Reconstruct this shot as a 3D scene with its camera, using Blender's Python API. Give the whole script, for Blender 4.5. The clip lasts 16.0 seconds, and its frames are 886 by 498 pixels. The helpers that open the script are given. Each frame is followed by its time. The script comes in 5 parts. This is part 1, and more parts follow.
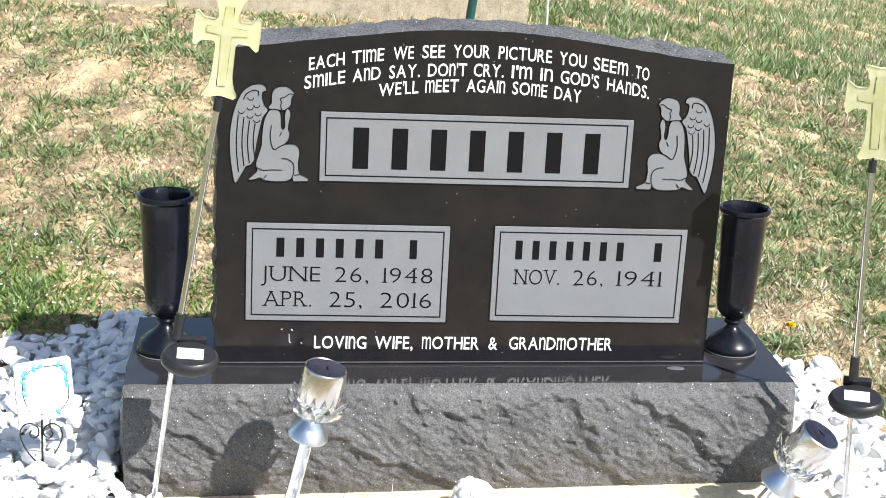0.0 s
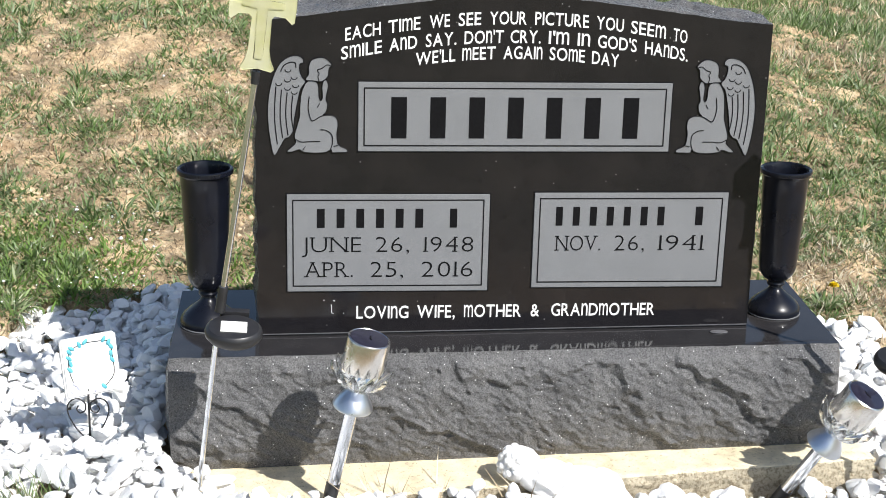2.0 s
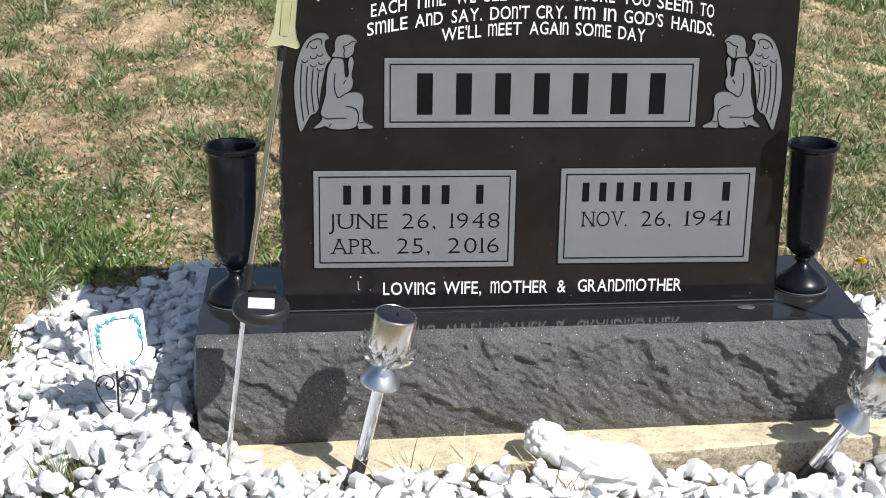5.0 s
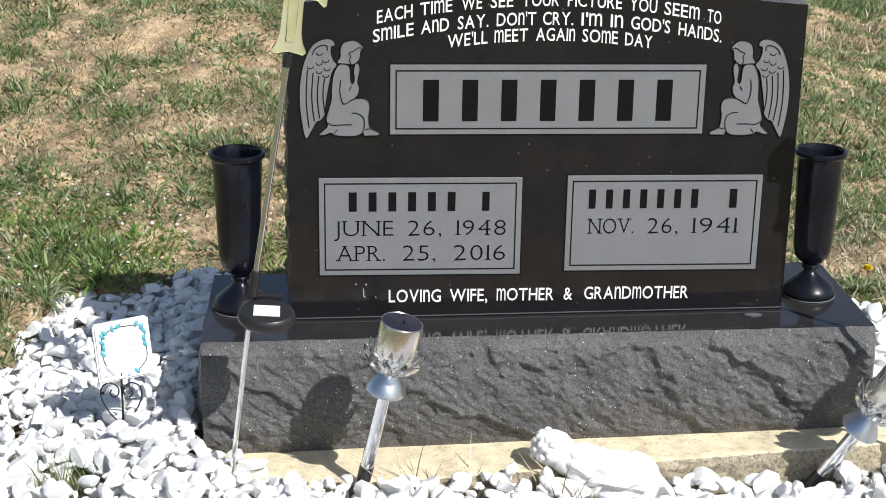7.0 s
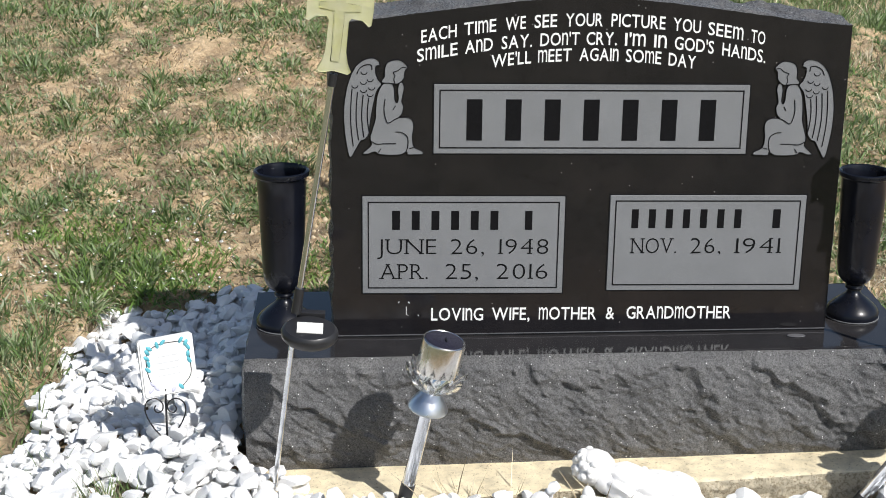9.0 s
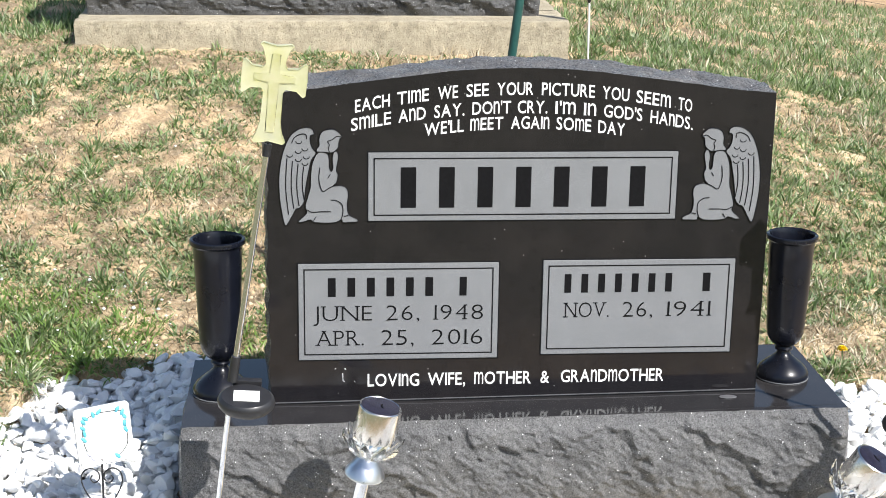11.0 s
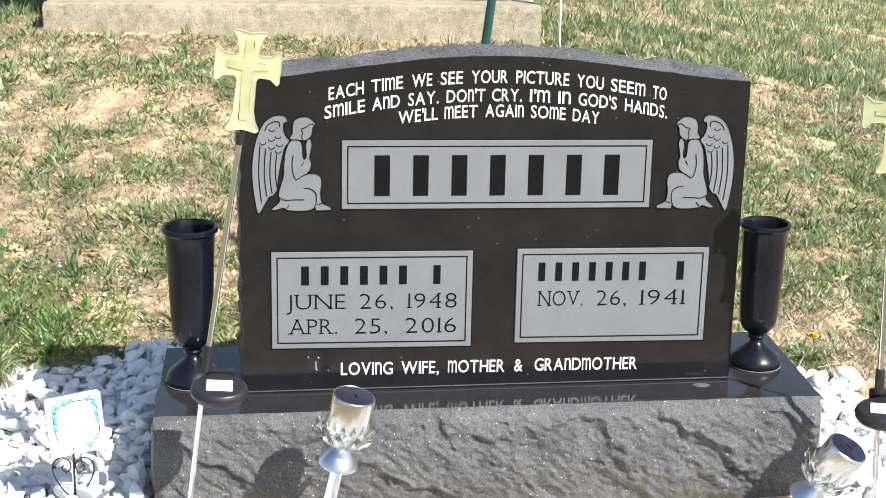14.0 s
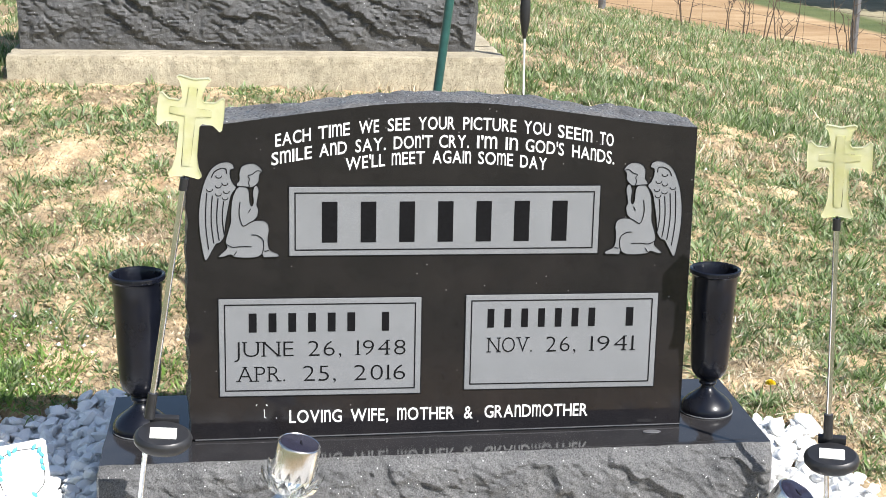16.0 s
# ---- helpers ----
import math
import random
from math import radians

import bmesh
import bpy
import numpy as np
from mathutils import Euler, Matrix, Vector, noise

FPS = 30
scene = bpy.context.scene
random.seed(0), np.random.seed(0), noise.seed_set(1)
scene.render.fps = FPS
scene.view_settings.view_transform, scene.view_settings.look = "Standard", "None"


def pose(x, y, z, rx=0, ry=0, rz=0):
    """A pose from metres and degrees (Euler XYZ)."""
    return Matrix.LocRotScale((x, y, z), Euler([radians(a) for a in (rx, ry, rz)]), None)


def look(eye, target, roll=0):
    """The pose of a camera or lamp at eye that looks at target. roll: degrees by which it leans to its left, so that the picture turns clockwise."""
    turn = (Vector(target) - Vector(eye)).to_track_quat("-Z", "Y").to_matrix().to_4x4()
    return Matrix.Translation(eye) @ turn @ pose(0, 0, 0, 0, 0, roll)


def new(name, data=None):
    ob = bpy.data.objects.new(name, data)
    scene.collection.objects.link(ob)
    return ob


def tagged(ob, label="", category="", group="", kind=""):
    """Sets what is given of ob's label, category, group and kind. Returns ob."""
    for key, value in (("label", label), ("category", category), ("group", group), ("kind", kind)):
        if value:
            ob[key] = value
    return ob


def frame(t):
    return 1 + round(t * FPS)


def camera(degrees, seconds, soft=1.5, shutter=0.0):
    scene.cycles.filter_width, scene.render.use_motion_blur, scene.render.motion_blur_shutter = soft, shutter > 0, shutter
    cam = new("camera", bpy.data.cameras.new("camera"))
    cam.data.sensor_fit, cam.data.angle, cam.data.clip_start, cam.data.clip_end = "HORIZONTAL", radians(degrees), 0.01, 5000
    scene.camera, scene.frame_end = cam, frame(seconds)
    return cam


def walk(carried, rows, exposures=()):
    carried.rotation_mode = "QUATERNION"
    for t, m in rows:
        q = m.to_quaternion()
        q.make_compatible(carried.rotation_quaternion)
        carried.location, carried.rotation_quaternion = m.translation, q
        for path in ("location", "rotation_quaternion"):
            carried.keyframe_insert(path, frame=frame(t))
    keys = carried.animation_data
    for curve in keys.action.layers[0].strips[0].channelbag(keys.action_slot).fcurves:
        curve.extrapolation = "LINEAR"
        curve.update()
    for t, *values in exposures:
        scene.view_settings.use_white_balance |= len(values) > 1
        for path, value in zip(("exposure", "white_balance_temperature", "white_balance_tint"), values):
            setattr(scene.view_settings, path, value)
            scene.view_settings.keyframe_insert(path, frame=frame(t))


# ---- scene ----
cam = camera(31.3, 16.0, 0.9)
PATH = [
    (0, (-0.361, -2.702, 1.259), (-0.142, -0.803, 0.673), 3.0),
    (0.5, (-0.354, -2.693, 1.268), (-0.125, -0.8, 0.663), 2.0),
    (1, (-0.361, -2.684, 1.261), (-0.144, -0.792, 0.649), 1.3),
    (1.5, (-0.357, -2.694, 1.267), (-0.166, -0.803, 0.644), 1.2),
    (2, (-0.366, -2.698, 1.264), (-0.194, -0.808, 0.634), 1.4),
    (2.5, (-0.369, -2.699, 1.265), (-0.212, -0.811, 0.625), 1.3),
    (3, (-0.366, -2.698, 1.263), (-0.217, -0.811, 0.62), 1.2),
    (3.5, (-0.35, -2.7, 1.258), (-0.209, -0.814, 0.607), 1.1),
    (4, (-0.361, -2.704, 1.257), (-0.212, -0.819, 0.605), 1.1),
    (4.5, (-0.366, -2.703, 1.26), (-0.225, -0.819, 0.603), 0.9),
    (7, (-0.375, -2.688, 1.258), (-0.237, -0.801, 0.609), 0.9),
    (7.5, (-0.372, -2.69, 1.256), (-0.261, -0.803, 0.601), 0.8),
    (8, (-0.375, -2.696, 1.266), (-0.291, -0.807, 0.614), 0.6),
    (8.2, (-0.375, -2.697, 1.256), (-0.299, -0.805, 0.612), 0.6),
    (10.3, (-0.374, -2.704, 1.276), (-0.239, -0.801, 0.676), 1.3),
    (10.5, (-0.372, -2.709, 1.277), (-0.227, -0.802, 0.695), 1.3),
    (11, (-0.368, -2.724, 1.28), (-0.208, -0.809, 0.727), 0.8),
    (11.5, (-0.361, -2.731, 1.285), (-0.179, -0.812, 0.751), 0.6),
    (12, (-0.358, -2.739, 1.292), (-0.153, -0.817, 0.776), 0.4),
    (12.5, (-0.353, -2.741, 1.29), (-0.136, -0.82, 0.776), 0.0),
    (13, (-0.366, -2.736, 1.282), (-0.165, -0.825, 0.728), -0.1),
    (13.5, (-0.37, -2.722, 1.283), (-0.175, -0.816, 0.708), 1.1),
    (14, (-0.376, -2.711, 1.288), (-0.177, -0.806, 0.714), 1.2),
    (14.5, (-0.373, -2.709, 1.286), (-0.166, -0.804, 0.716), 1.4),
    (15, (-0.362, -2.714, 1.289), (-0.148, -0.803, 0.74), 1.5),
    (15.5, (-0.34, -2.716, 1.277), (-0.118, -0.8, 0.749), 1.5),
    (16, (-0.318, -2.716, 1.275), (-0.094, -0.795, 0.767), 1.2),
]
walk(cam, [(t, look(eye, target, roll)) for t, eye, target, roll in PATH], [(0.0, 0.91), (1.0, 0.77), (2.0, 0.5), (3.5, 0.22), (4.5, 0.18), (7.4, 0.17), (8.2, 0.09), (10.3, 0.36), (11.0, 0.75), (16.0, 0.90)])

# ---- light ----
SUN_WAY = Vector((-0.79, 1.0, -1.29))          # the way the sunlight goes
sun = new("sun", bpy.data.lights.new("sun", "SUN"))
sun.data.energy, sun.data.angle, sun.data.color = 4.75, radians(0.53), (1.0, 0.975, 0.945)
sun.matrix_world = Matrix.Translation((4, -6, 8)) @ SUN_WAY.to_track_quat("-Z", "Y").to_matrix().to_4x4()
world = bpy.data.worlds.new("sky")
scene.world = world
world.use_nodes = True
wn = world.node_tree.nodes
sky = wn.new("ShaderNodeTexSky")
sky.sky_type, sky.sun_disc = "NISHITA", False
sky.sun_elevation, sky.sun_rotation = radians(45.3), radians(141.7)
world.node_tree.links.new(sky.outputs[0], wn["Background"].inputs[0])
wn["Background"].inputs[1].default_value = 0.085


# ---- materials ----
def material(name):
    m = bpy.data.materials.new(name)
    m.use_nodes = True
    nt = m.node_tree
    return m, nt, nt.nodes["Principled BSDF"]


def node(nt, kind, **values):
    n = nt.nodes.new("ShaderNode" + kind)
    for k, v in values.items():
        n.inputs[k].default_value = v
    return n


def ramp(nt, src, stops):
    r = nt.nodes.new("ShaderNodeValToRGB")
    e = r.color_ramp.elements
    while len(e) < len(stops):
        e.new(0.5)
    for el, (p, c) in zip(e, stops):
        el.position = p
        el.color = (*c, 1) if len(c) == 3 else c
    nt.links.new(src, r.inputs[0])
    return r.outputs[0]


def noise_out(nt, scale, detail=4.0, rough=0.55, coord="Object", out="Fac", stretch=None):
    tc = nt.nodes.new("ShaderNodeTexCoord")
    n = node(nt, "TexNoise", Scale=scale, Detail=detail, Roughness=rough)
    if stretch:
        mp = nt.nodes.new("ShaderNodeMapping")
        mp.inputs["Scale"].default_value = stretch
        nt.links.new(tc.outputs[coord], mp.inputs[0])
        nt.links.new(mp.outputs[0], n.inputs["Vector"])
    else:
        nt.links.new(tc.outputs[coord], n.inputs["Vector"])
    return n.outputs[out]


def mix(nt, fac, a, b, mode="MIX"):
    n = nt.nodes.new("ShaderNodeMix")
    n.data_type, n.blend_type = "RGBA", mode
    for sock, val in ((n.inputs[0], fac), (n.inputs[6], a), (n.inputs[7], b)):
        if isinstance(val, (int, float)):
            sock.default_value = val
        elif isinstance(val, tuple):
            sock.default_value = (*val, 1) if len(val) == 3 else val
        else:
            nt.links.new(val, sock)
    return n.outputs[2]


def bump(nt, p, src, strength, dist):
    b = node(nt, "Bump", Strength=strength, Distance=dist)
    nt.links.new(src, b.inputs["Height"])
    nt.links.new(b.outputs[0], p.inputs["Normal"])
    return b


def mat_polished(name, dust):
    m, nt, p = material(name)
    grain = noise_out(nt, 900, 3, 0.7)
    c = ramp(nt, grain, [(0.3, (0.0036, 0.0032, 0.0040)), (0.56, (0.0098, 0.0088, 0.0108)), (0.7, (0.04, 0.038, 0.038))])
    big = noise_out(nt, 5, 4)
    c = mix(nt, 0.5, c, ramp(nt, big, [(0.3, (0.45, 0.45, 0.45)), (0.75, (1, 0.97, 0.92))]), "MULTIPLY")
    tc = nt.nodes.new("ShaderNodeTexCoord")
    w = node(nt, "TexVoronoi", Scale=170.0)
    nt.links.new(tc.outputs["Object"], w.inputs["Vector"])
    pick = ramp(nt, w.outputs["Color"], [(0.93, (0, 0, 0)), (0.94, (1, 1, 1))])
    dot = ramp(nt, w.outputs["Distance"], [(0.14, (1, 1, 1)), (0.26, (0, 0, 0))])
    c = mix(nt, mix(nt, 1.0, pick, dot, "MULTIPLY"), c, (0.16, 0.15, 0.15))
    # faint brown clouds added to the colour, in place of reflected surroundings
    brown = ramp(nt, noise_out(nt, 7, 6, 0.62), [(0.42, (0, 0, 0)), (0.66, (0.0052, 0.0042, 0.0036))])
    c = mix(nt, 1.0, c, brown, "ADD")
    haze = ramp(nt, noise_out(nt, 24, 6, 0.7), [(0.3, (0.5 * dust,) * 3), (0.7, (dust,) * 3)])
    c = mix(nt, 1.0, c, haze, "ADD")
    nt.links.new(c, p.inputs["Base Color"])
    r = ramp(nt, noise_out(nt, 9, 5, 0.65), [(0.35, (0.05,) * 3), (0.7, (0.16,) * 3)])
    nt.links.new(r, p.inputs["Roughness"])
    p.inputs["IOR"].default_value = 1.44
    return m


def mat_rock(name="split_grey_granite", tone=1.6):
    m, nt, p = material(name)
    grain = noise_out(nt, 420, 4, 0.75)
    c = ramp(nt, grain, [(0.3, (0.016 * tone, 0.016 * tone, 0.016 * tone)), (0.5, (0.085 * tone, 0.085 * tone, 0.086 * tone)), (0.64, (0.13 * tone, 0.13 * tone, 0.13 * tone)), (0.78, (0.4, 0.4, 0.4))])
    big = noise_out(nt, 11, 5, 0.6)
    c = mix(nt, 0.6, c, ramp(nt, big, [(0.3, (0.5, 0.5, 0.52)), (0.7, (1.15, 1.13, 1.1))]), "MULTIPLY")
    nt.links.new(c, p.inputs["Base Color"])
    # crystal facets: random roughness, and white flecks painted in as sun glints
    tc = nt.nodes.new("ShaderNodeTexCoord")
    v = node(nt, "TexVoronoi", Scale=330.0)
    nt.links.new(tc.outputs["Object"], v.inputs["Vector"])
    w = node(nt, "TexVoronoi", Scale=240.0)
    nt.links.new(tc.outputs["Object"], w.inputs["Vector"])
    glint = ramp(nt, w.outputs["Color"], [(0.845, (0, 0, 0)), (0.86, (1, 1, 1))])
    small = ramp(nt, w.outputs["Distance"], [(0.2, (1, 1, 1)), (0.3, (0, 0, 0))])
    c = mix(nt, mix(nt, 1.0, glint, small, "MULTIPLY"), c, (0.8, 0.8, 0.8))
    nt.links.new(c, p.inputs["Base Color"])
    nt.links.new(ramp(nt, v.outputs["Color"], [(0.42, (0.6,) * 3), (0.7, (0.14,) * 3)]), p.inputs["Roughness"])
    p.inputs["Specular IOR Level"].default_value = 0.32
    n1 = noise_out(nt, 130, 6, 0.7)
    n2 = noise_out(nt, 38, 4, 0.6)
    h = mix(nt, 0.45, n1, n2)
    h = mix(nt, 0.22, h, v.outputs["Color"])
    bump(nt, p, h, 1.0, 0.009)
    return m


def mat_frosted():
    m, nt, p = material("frosted_granite")
    c = ramp(nt, noise_out(nt, 1100, 3, 0.7), [(0.3, (0.14, 0.146, 0.153)), (0.55, (0.19, 0.197, 0.206)), (0.76, (0.30, 0.30, 0.30))])
    # sparse pale dots in the base colour imitate glints
    tc = nt.nodes.new("ShaderNodeTexCoord")
    w = node(nt, "TexVoronoi", Scale=210.0)
    nt.links.new(tc.outputs["Object"], w.inputs["Vector"])
    pick = ramp(nt, w.outputs["Color"], [(0.95, (0, 0, 0)), (0.96, (1, 1, 1))])
    dot = ramp(nt, w.outputs["Distance"], [(0.15, (1, 1, 1)), (0.3, (0, 0, 0))])
    c = mix(nt, mix(nt, 1.0, pick, dot, "MULTIPLY"), c, (0.62, 0.62, 0.63))
    c = mix(nt, 0.5, c, ramp(nt, noise_out(nt, 14, 4), [(0.3, (0.82, 0.82, 0.82)), (0.7, (1.05, 1.05, 1.05))]), "MULTIPLY")
    nt.links.new(c, p.inputs["Base Color"])
    p.inputs["Roughness"].default_value = 0.62
    bump(nt, p, noise_out(nt, 800, 3), 0.35, 0.001)
    return m


def mat_plain(name, colour, rough=0.5, metal=0.0, vary=0.12, scale=60, bumpy=0.0, **more):
    m, nt, p = material(name)
    lo = tuple(max(0, c * (1 - vary)) for c in colour)
    hi = tuple(min(1, c * (1 + vary)) for c in colour)
    nt.links.new(ramp(nt, noise_out(nt, scale, 5, 0.6), [(0.3, lo), (0.7, hi)]), p.inputs["Base Color"])
    p.inputs["Metallic"].default_value = metal
    rr = noise_out(nt, scale * 0.7, 4)
    nt.links.new(ramp(nt, rr, [(0.3, (max(0.02, rough * 0.8),) * 3), (0.75, (min(1, rough * 1.25),) * 3)]), p.inputs["Roughness"])
    for k, v in more.items():
        p.inputs[k.replace("_", " ")].default_value = v
    if bumpy:
        bump(nt, p, noise_out(nt, scale * 2, 5), bumpy, 0.002)
    return m


def mat_concrete(name, warm, grit=1.0):
    m, nt, p = material(name)
    c = ramp(nt, noise_out(nt, 26, 8, 0.65), [(0.28, tuple(0.42 * c for c in warm)), (0.5, tuple(0.62 * c for c in warm)), (0.72, tuple(0.76 * c for c in warm))])
    pits = ramp(nt, noise_out(nt, 150, 4, 0.7), [(0.33 + 0.05 * (grit - 1), (0.42, 0.38, 0.32)), (0.42 + 0.09 * (grit - 1), (1, 1, 1))])
    c = mix(nt, 0.8, c, pits, "MULTIPLY")
    stain = ramp(nt, noise_out(nt, 4.5, 6, 0.7), [(0.36, (0.80, 0.77, 0.72)), (0.6, (1.05, 1.02, 0.98))])
    c = mix(nt, 0.8, c, stain, "MULTIPLY")
    nt.links.new(c, p.inputs["Base Color"])
    p.inputs["Roughness"].default_value = 0.88
    bump(nt, p, mix(nt, 0.5, noise_out(nt, 120, 8, 0.75), noise_out(nt, 18, 5, 0.6)), min(1.0, 0.8 * grit), 0.006 * grit)
    return m


def mat_ground():
    m, nt, p = material("bare_soil")
    soil = ramp(nt, noise_out(nt, 14, 10, 0.78), [(0.28, (0.22, 0.145, 0.08)), (0.41, (0.44, 0.305, 0.175)), (0.54, (0.68, 0.51, 0.31)), (0.72, (0.86, 0.75, 0.55))])
    crumb = ramp(nt, noise_out(nt, 130, 5, 0.75), [(0.32, (0.42, 0.38, 0.34)), (0.5, (0.95, 0.95, 0.95)), (0.68, (1.25, 1.22, 1.18))])
    soil = mix(nt, 0.6, soil, crumb, "MULTIPLY")
    thatch = ramp(nt, noise_out(nt, 60, 7, 0.75), [(0.3, (0.13, 0.095, 0.05)), (0.52, (0.30, 0.225, 0.135)), (0.75, (0.58, 0.47, 0.33))])
    cover = ramp(nt, noise_out(nt, 6.0, 5, 0.65), [(0.46, (0, 0, 0)), (0.56, (1, 1, 1))])
    near = mix(nt, cover, soil, thatch)
    # the ploughed red field beyond the fence and the meadow behind it
    field = ramp(nt, noise_out(nt, 0.35, 9, 0.7, stretch=(1, 3, 1)), [(0.3, (0.25, 0.15, 0.075)), (0.5, (0.36, 0.235, 0.12)), (0.7, (0.52, 0.38, 0.23))])
    meadow = ramp(nt, noise_out(nt, 0.8, 8, 0.7), [(0.3, (0.05, 0.075, 0.02)), (0.7, (0.13, 0.15, 0.05))])
    geo = nt.nodes.new("ShaderNodeNewGeometry")
    xyz = nt.nodes.new("ShaderNodeSeparateXYZ")
    nt.links.new(geo.outputs["Position"], xyz.inputs[0])

    def beyond(ax, ay, at, soft):
        a = node(nt, "Math")
        a.operation = "MULTIPLY"
        a.inputs[1].default_value = ax
        nt.links.new(xyz.outputs[0], a.inputs[0])
        b = nt.nodes.new("ShaderNodeMath")
        b.operation = "MULTIPLY_ADD"
        b.inputs[1].default_value = ay
        nt.links.new(xyz.outputs[1], b.inputs[0])
        nt.links.new(a.outputs[0], b.inputs[2])
        r = nt.nodes.new("ShaderNodeMapRange")
        r.inputs[1].default_value, r.inputs[2].default_value = at, at + soft
        nt.links.new(b.outputs[0], r.inputs[0])
        return r.outputs[0]

    lawn = ramp(nt, noise_out(nt, 1.9, 8, 0.7), [(0.36, (0.085, 0.10, 0.035)), (0.52, (0.17, 0.165, 0.075)), (0.68, (0.36, 0.29, 0.18))])
    for ax, ay, at in ((0.0, -1.0, 0.9), (1.0, -0.45, 1.6), (-1.0, -0.45, 1.5)):
        near = mix(nt, beyond(ax, ay, at, 0.8), near, lawn)
    c = mix(nt, beyond(0.32, 1.0, 9.3, 0.5), near, field)
    c = mix(nt, beyond(1.0, 0.16, 13.45, 0.25), c, meadow)
    c = mix(nt, beyond(1.0, 0.16, 14.5, 0.4), c, ramp(nt, noise_out(nt, 0.9, 8, 0.7), [(0.3, (0.16, 0.15, 0.08)), (0.7, (0.40, 0.34, 0.22))]))
    nt.links.new(c, p.inputs["Base Color"])
    p.inputs["Roughness"].default_value = 0.95
    bump(nt, p, mix(nt, 0.5, noise_out(nt, 90, 8, 0.75), noise_out(nt, 34, 6, 0.7)), 1.0, 0.018)
    return m


def mat_islands(name, colours, rough=0.6, translucent=0.0):
    """One colour a blade or clump, picked at random."""
    m, nt, p = material(name)
    geo = nt.nodes.new("ShaderNodeNewGeometry")
    stops = [(i / max(1, len(colours) - 1), c) for i, c in enumerate(colours)]
    c = ramp(nt, geo.outputs["Random Per Island"], stops)
    c = mix(nt, 0.5, c, ramp(nt, noise_out(nt, 1.4, 5), [(0.3, (0.75, 0.75, 0.7)), (0.7, (1.2, 1.15, 1.1))]), "MULTIPLY")
    nt.links.new(c, p.inputs["Base Color"])
    p.inputs["Roughness"].default_value = rough
    if translucent:
        t = nt.nodes.new("ShaderNodeBsdfTranslucent")
        nt.links.new(c, t.inputs[0])
        s = nt.nodes.new("ShaderNodeMixShader")
        s.inputs[0].default_value = translucent
        nt.links.new(p.outputs[0], s.inputs[1])
        nt.links.new(t.outputs[0], s.inputs[2])
        nt.links.new(s.outputs[0], nt.nodes["Material Output"].inputs[0])
    return m


def mat_pebble():
    m, nt, p = material("white_marble_pebble")
    info = nt.nodes.new("ShaderNodeObjectInfo")
    geo = nt.nodes.new("ShaderNodeNewGeometry")
    a = node(nt, "Math")
    nt.links.new(info.outputs["Random"], a.inputs[0])
    nt.links.new(geo.outputs["Random Per Island"], a.inputs[1])
    f = nt.nodes.new("ShaderNodeMath")
    f.operation = "FRACT"
    nt.links.new(a.outputs[0], f.inputs[0])
    c = ramp(nt, f.outputs[0], [(0.0, (0.78, 0.775, 0.76)), (0.2, (0.86, 0.86, 0.85)), (0.85, (0.90, 0.90, 0.89)), (1.0, (0.82, 0.81, 0.78))])
    c = mix(nt, 0.7, c, ramp(nt, noise_out(nt, 45, 6, 0.7), [(0.3, (0.84, 0.84, 0.84)), (0.55, (1, 1, 1))]), "MULTIPLY")
    nt.links.new(c, p.inputs["Base Color"])
    p.inputs["Roughness"].default_value = 0.6
    bump(nt, p, noise_out(nt, 160, 5, 0.7), 0.5, 0.003)
    return m


def mat_cross(name, dim, clear):
    m, nt, p = material(name)
    c = ramp(nt, noise_out(nt, 35, 3), [(0.3, tuple(dim * v for v in (0.84, 0.83, 0.50))), (0.7, tuple(dim * v for v in (0.93, 0.92, 0.69)))])
    nt.links.new(c, p.inputs["Base Color"])
    p.inputs["Roughness"].default_value = 0.2
    p.inputs["Transmission Weight"].default_value = clear
    p.inputs["IOR"].default_value = 1.25
    t = nt.nodes.new("ShaderNodeBsdfTranslucent")
    nt.links.new(c, t.inputs[0])
    s = nt.nodes.new("ShaderNodeMixShader")
    s.inputs[0].default_value = 0.22
    nt.links.new(p.outputs[0], s.inputs[1])
    nt.links.new(t.outputs[0], s.inputs[2])
    nt.links.new(s.outputs[0], nt.nodes["Material Output"].inputs[0])
    return m


POLISHED, ROCK, FROSTED = mat_polished("polished_black_granite", 0.0045), mat_rock(), mat_frosted()
DUSTY = mat_polished("dusty_polished_granite", 0.022)
ROCK_FAR = mat_rock("split_charcoal_granite", 1.2)
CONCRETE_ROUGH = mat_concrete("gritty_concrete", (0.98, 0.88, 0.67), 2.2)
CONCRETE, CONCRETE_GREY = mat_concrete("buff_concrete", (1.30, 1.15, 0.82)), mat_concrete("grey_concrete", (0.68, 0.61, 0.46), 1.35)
SOIL, PEBBLE = mat_ground(), mat_pebble()
WHITE_PAINT = mat_plain("white_letter_paint", (0.82, 0.82, 0.81), 0.6, vary=0.05, scale=150)
INK = mat_plain("dark_engraving", (0.005, 0.005, 0.006), 0.5, vary=0.3, scale=200, Specular_IOR_Level=0.15)
BLACK_METAL = mat_plain("black_enamelled_metal", (0.005, 0.006, 0.0105), 0.3, vary=0.3, scale=20, Coat_Weight=0.2, Coat_Roughness=0.06, Specular_IOR_Level=0.3)
BLACK_PLASTIC = mat_plain("black_plastic", (0.018, 0.018, 0.02), 0.38, vary=0.2, scale=70, bumpy=0.05)
STEEL = mat_plain("brushed_steel", (0.80, 0.82, 0.86), 0.13, 1.0, 0.06, 40)
CAP_STEEL = mat_plain("polished_warm_steel", (0.78, 0.75, 0.71), 0.25, 1.0, 0.06, 40)
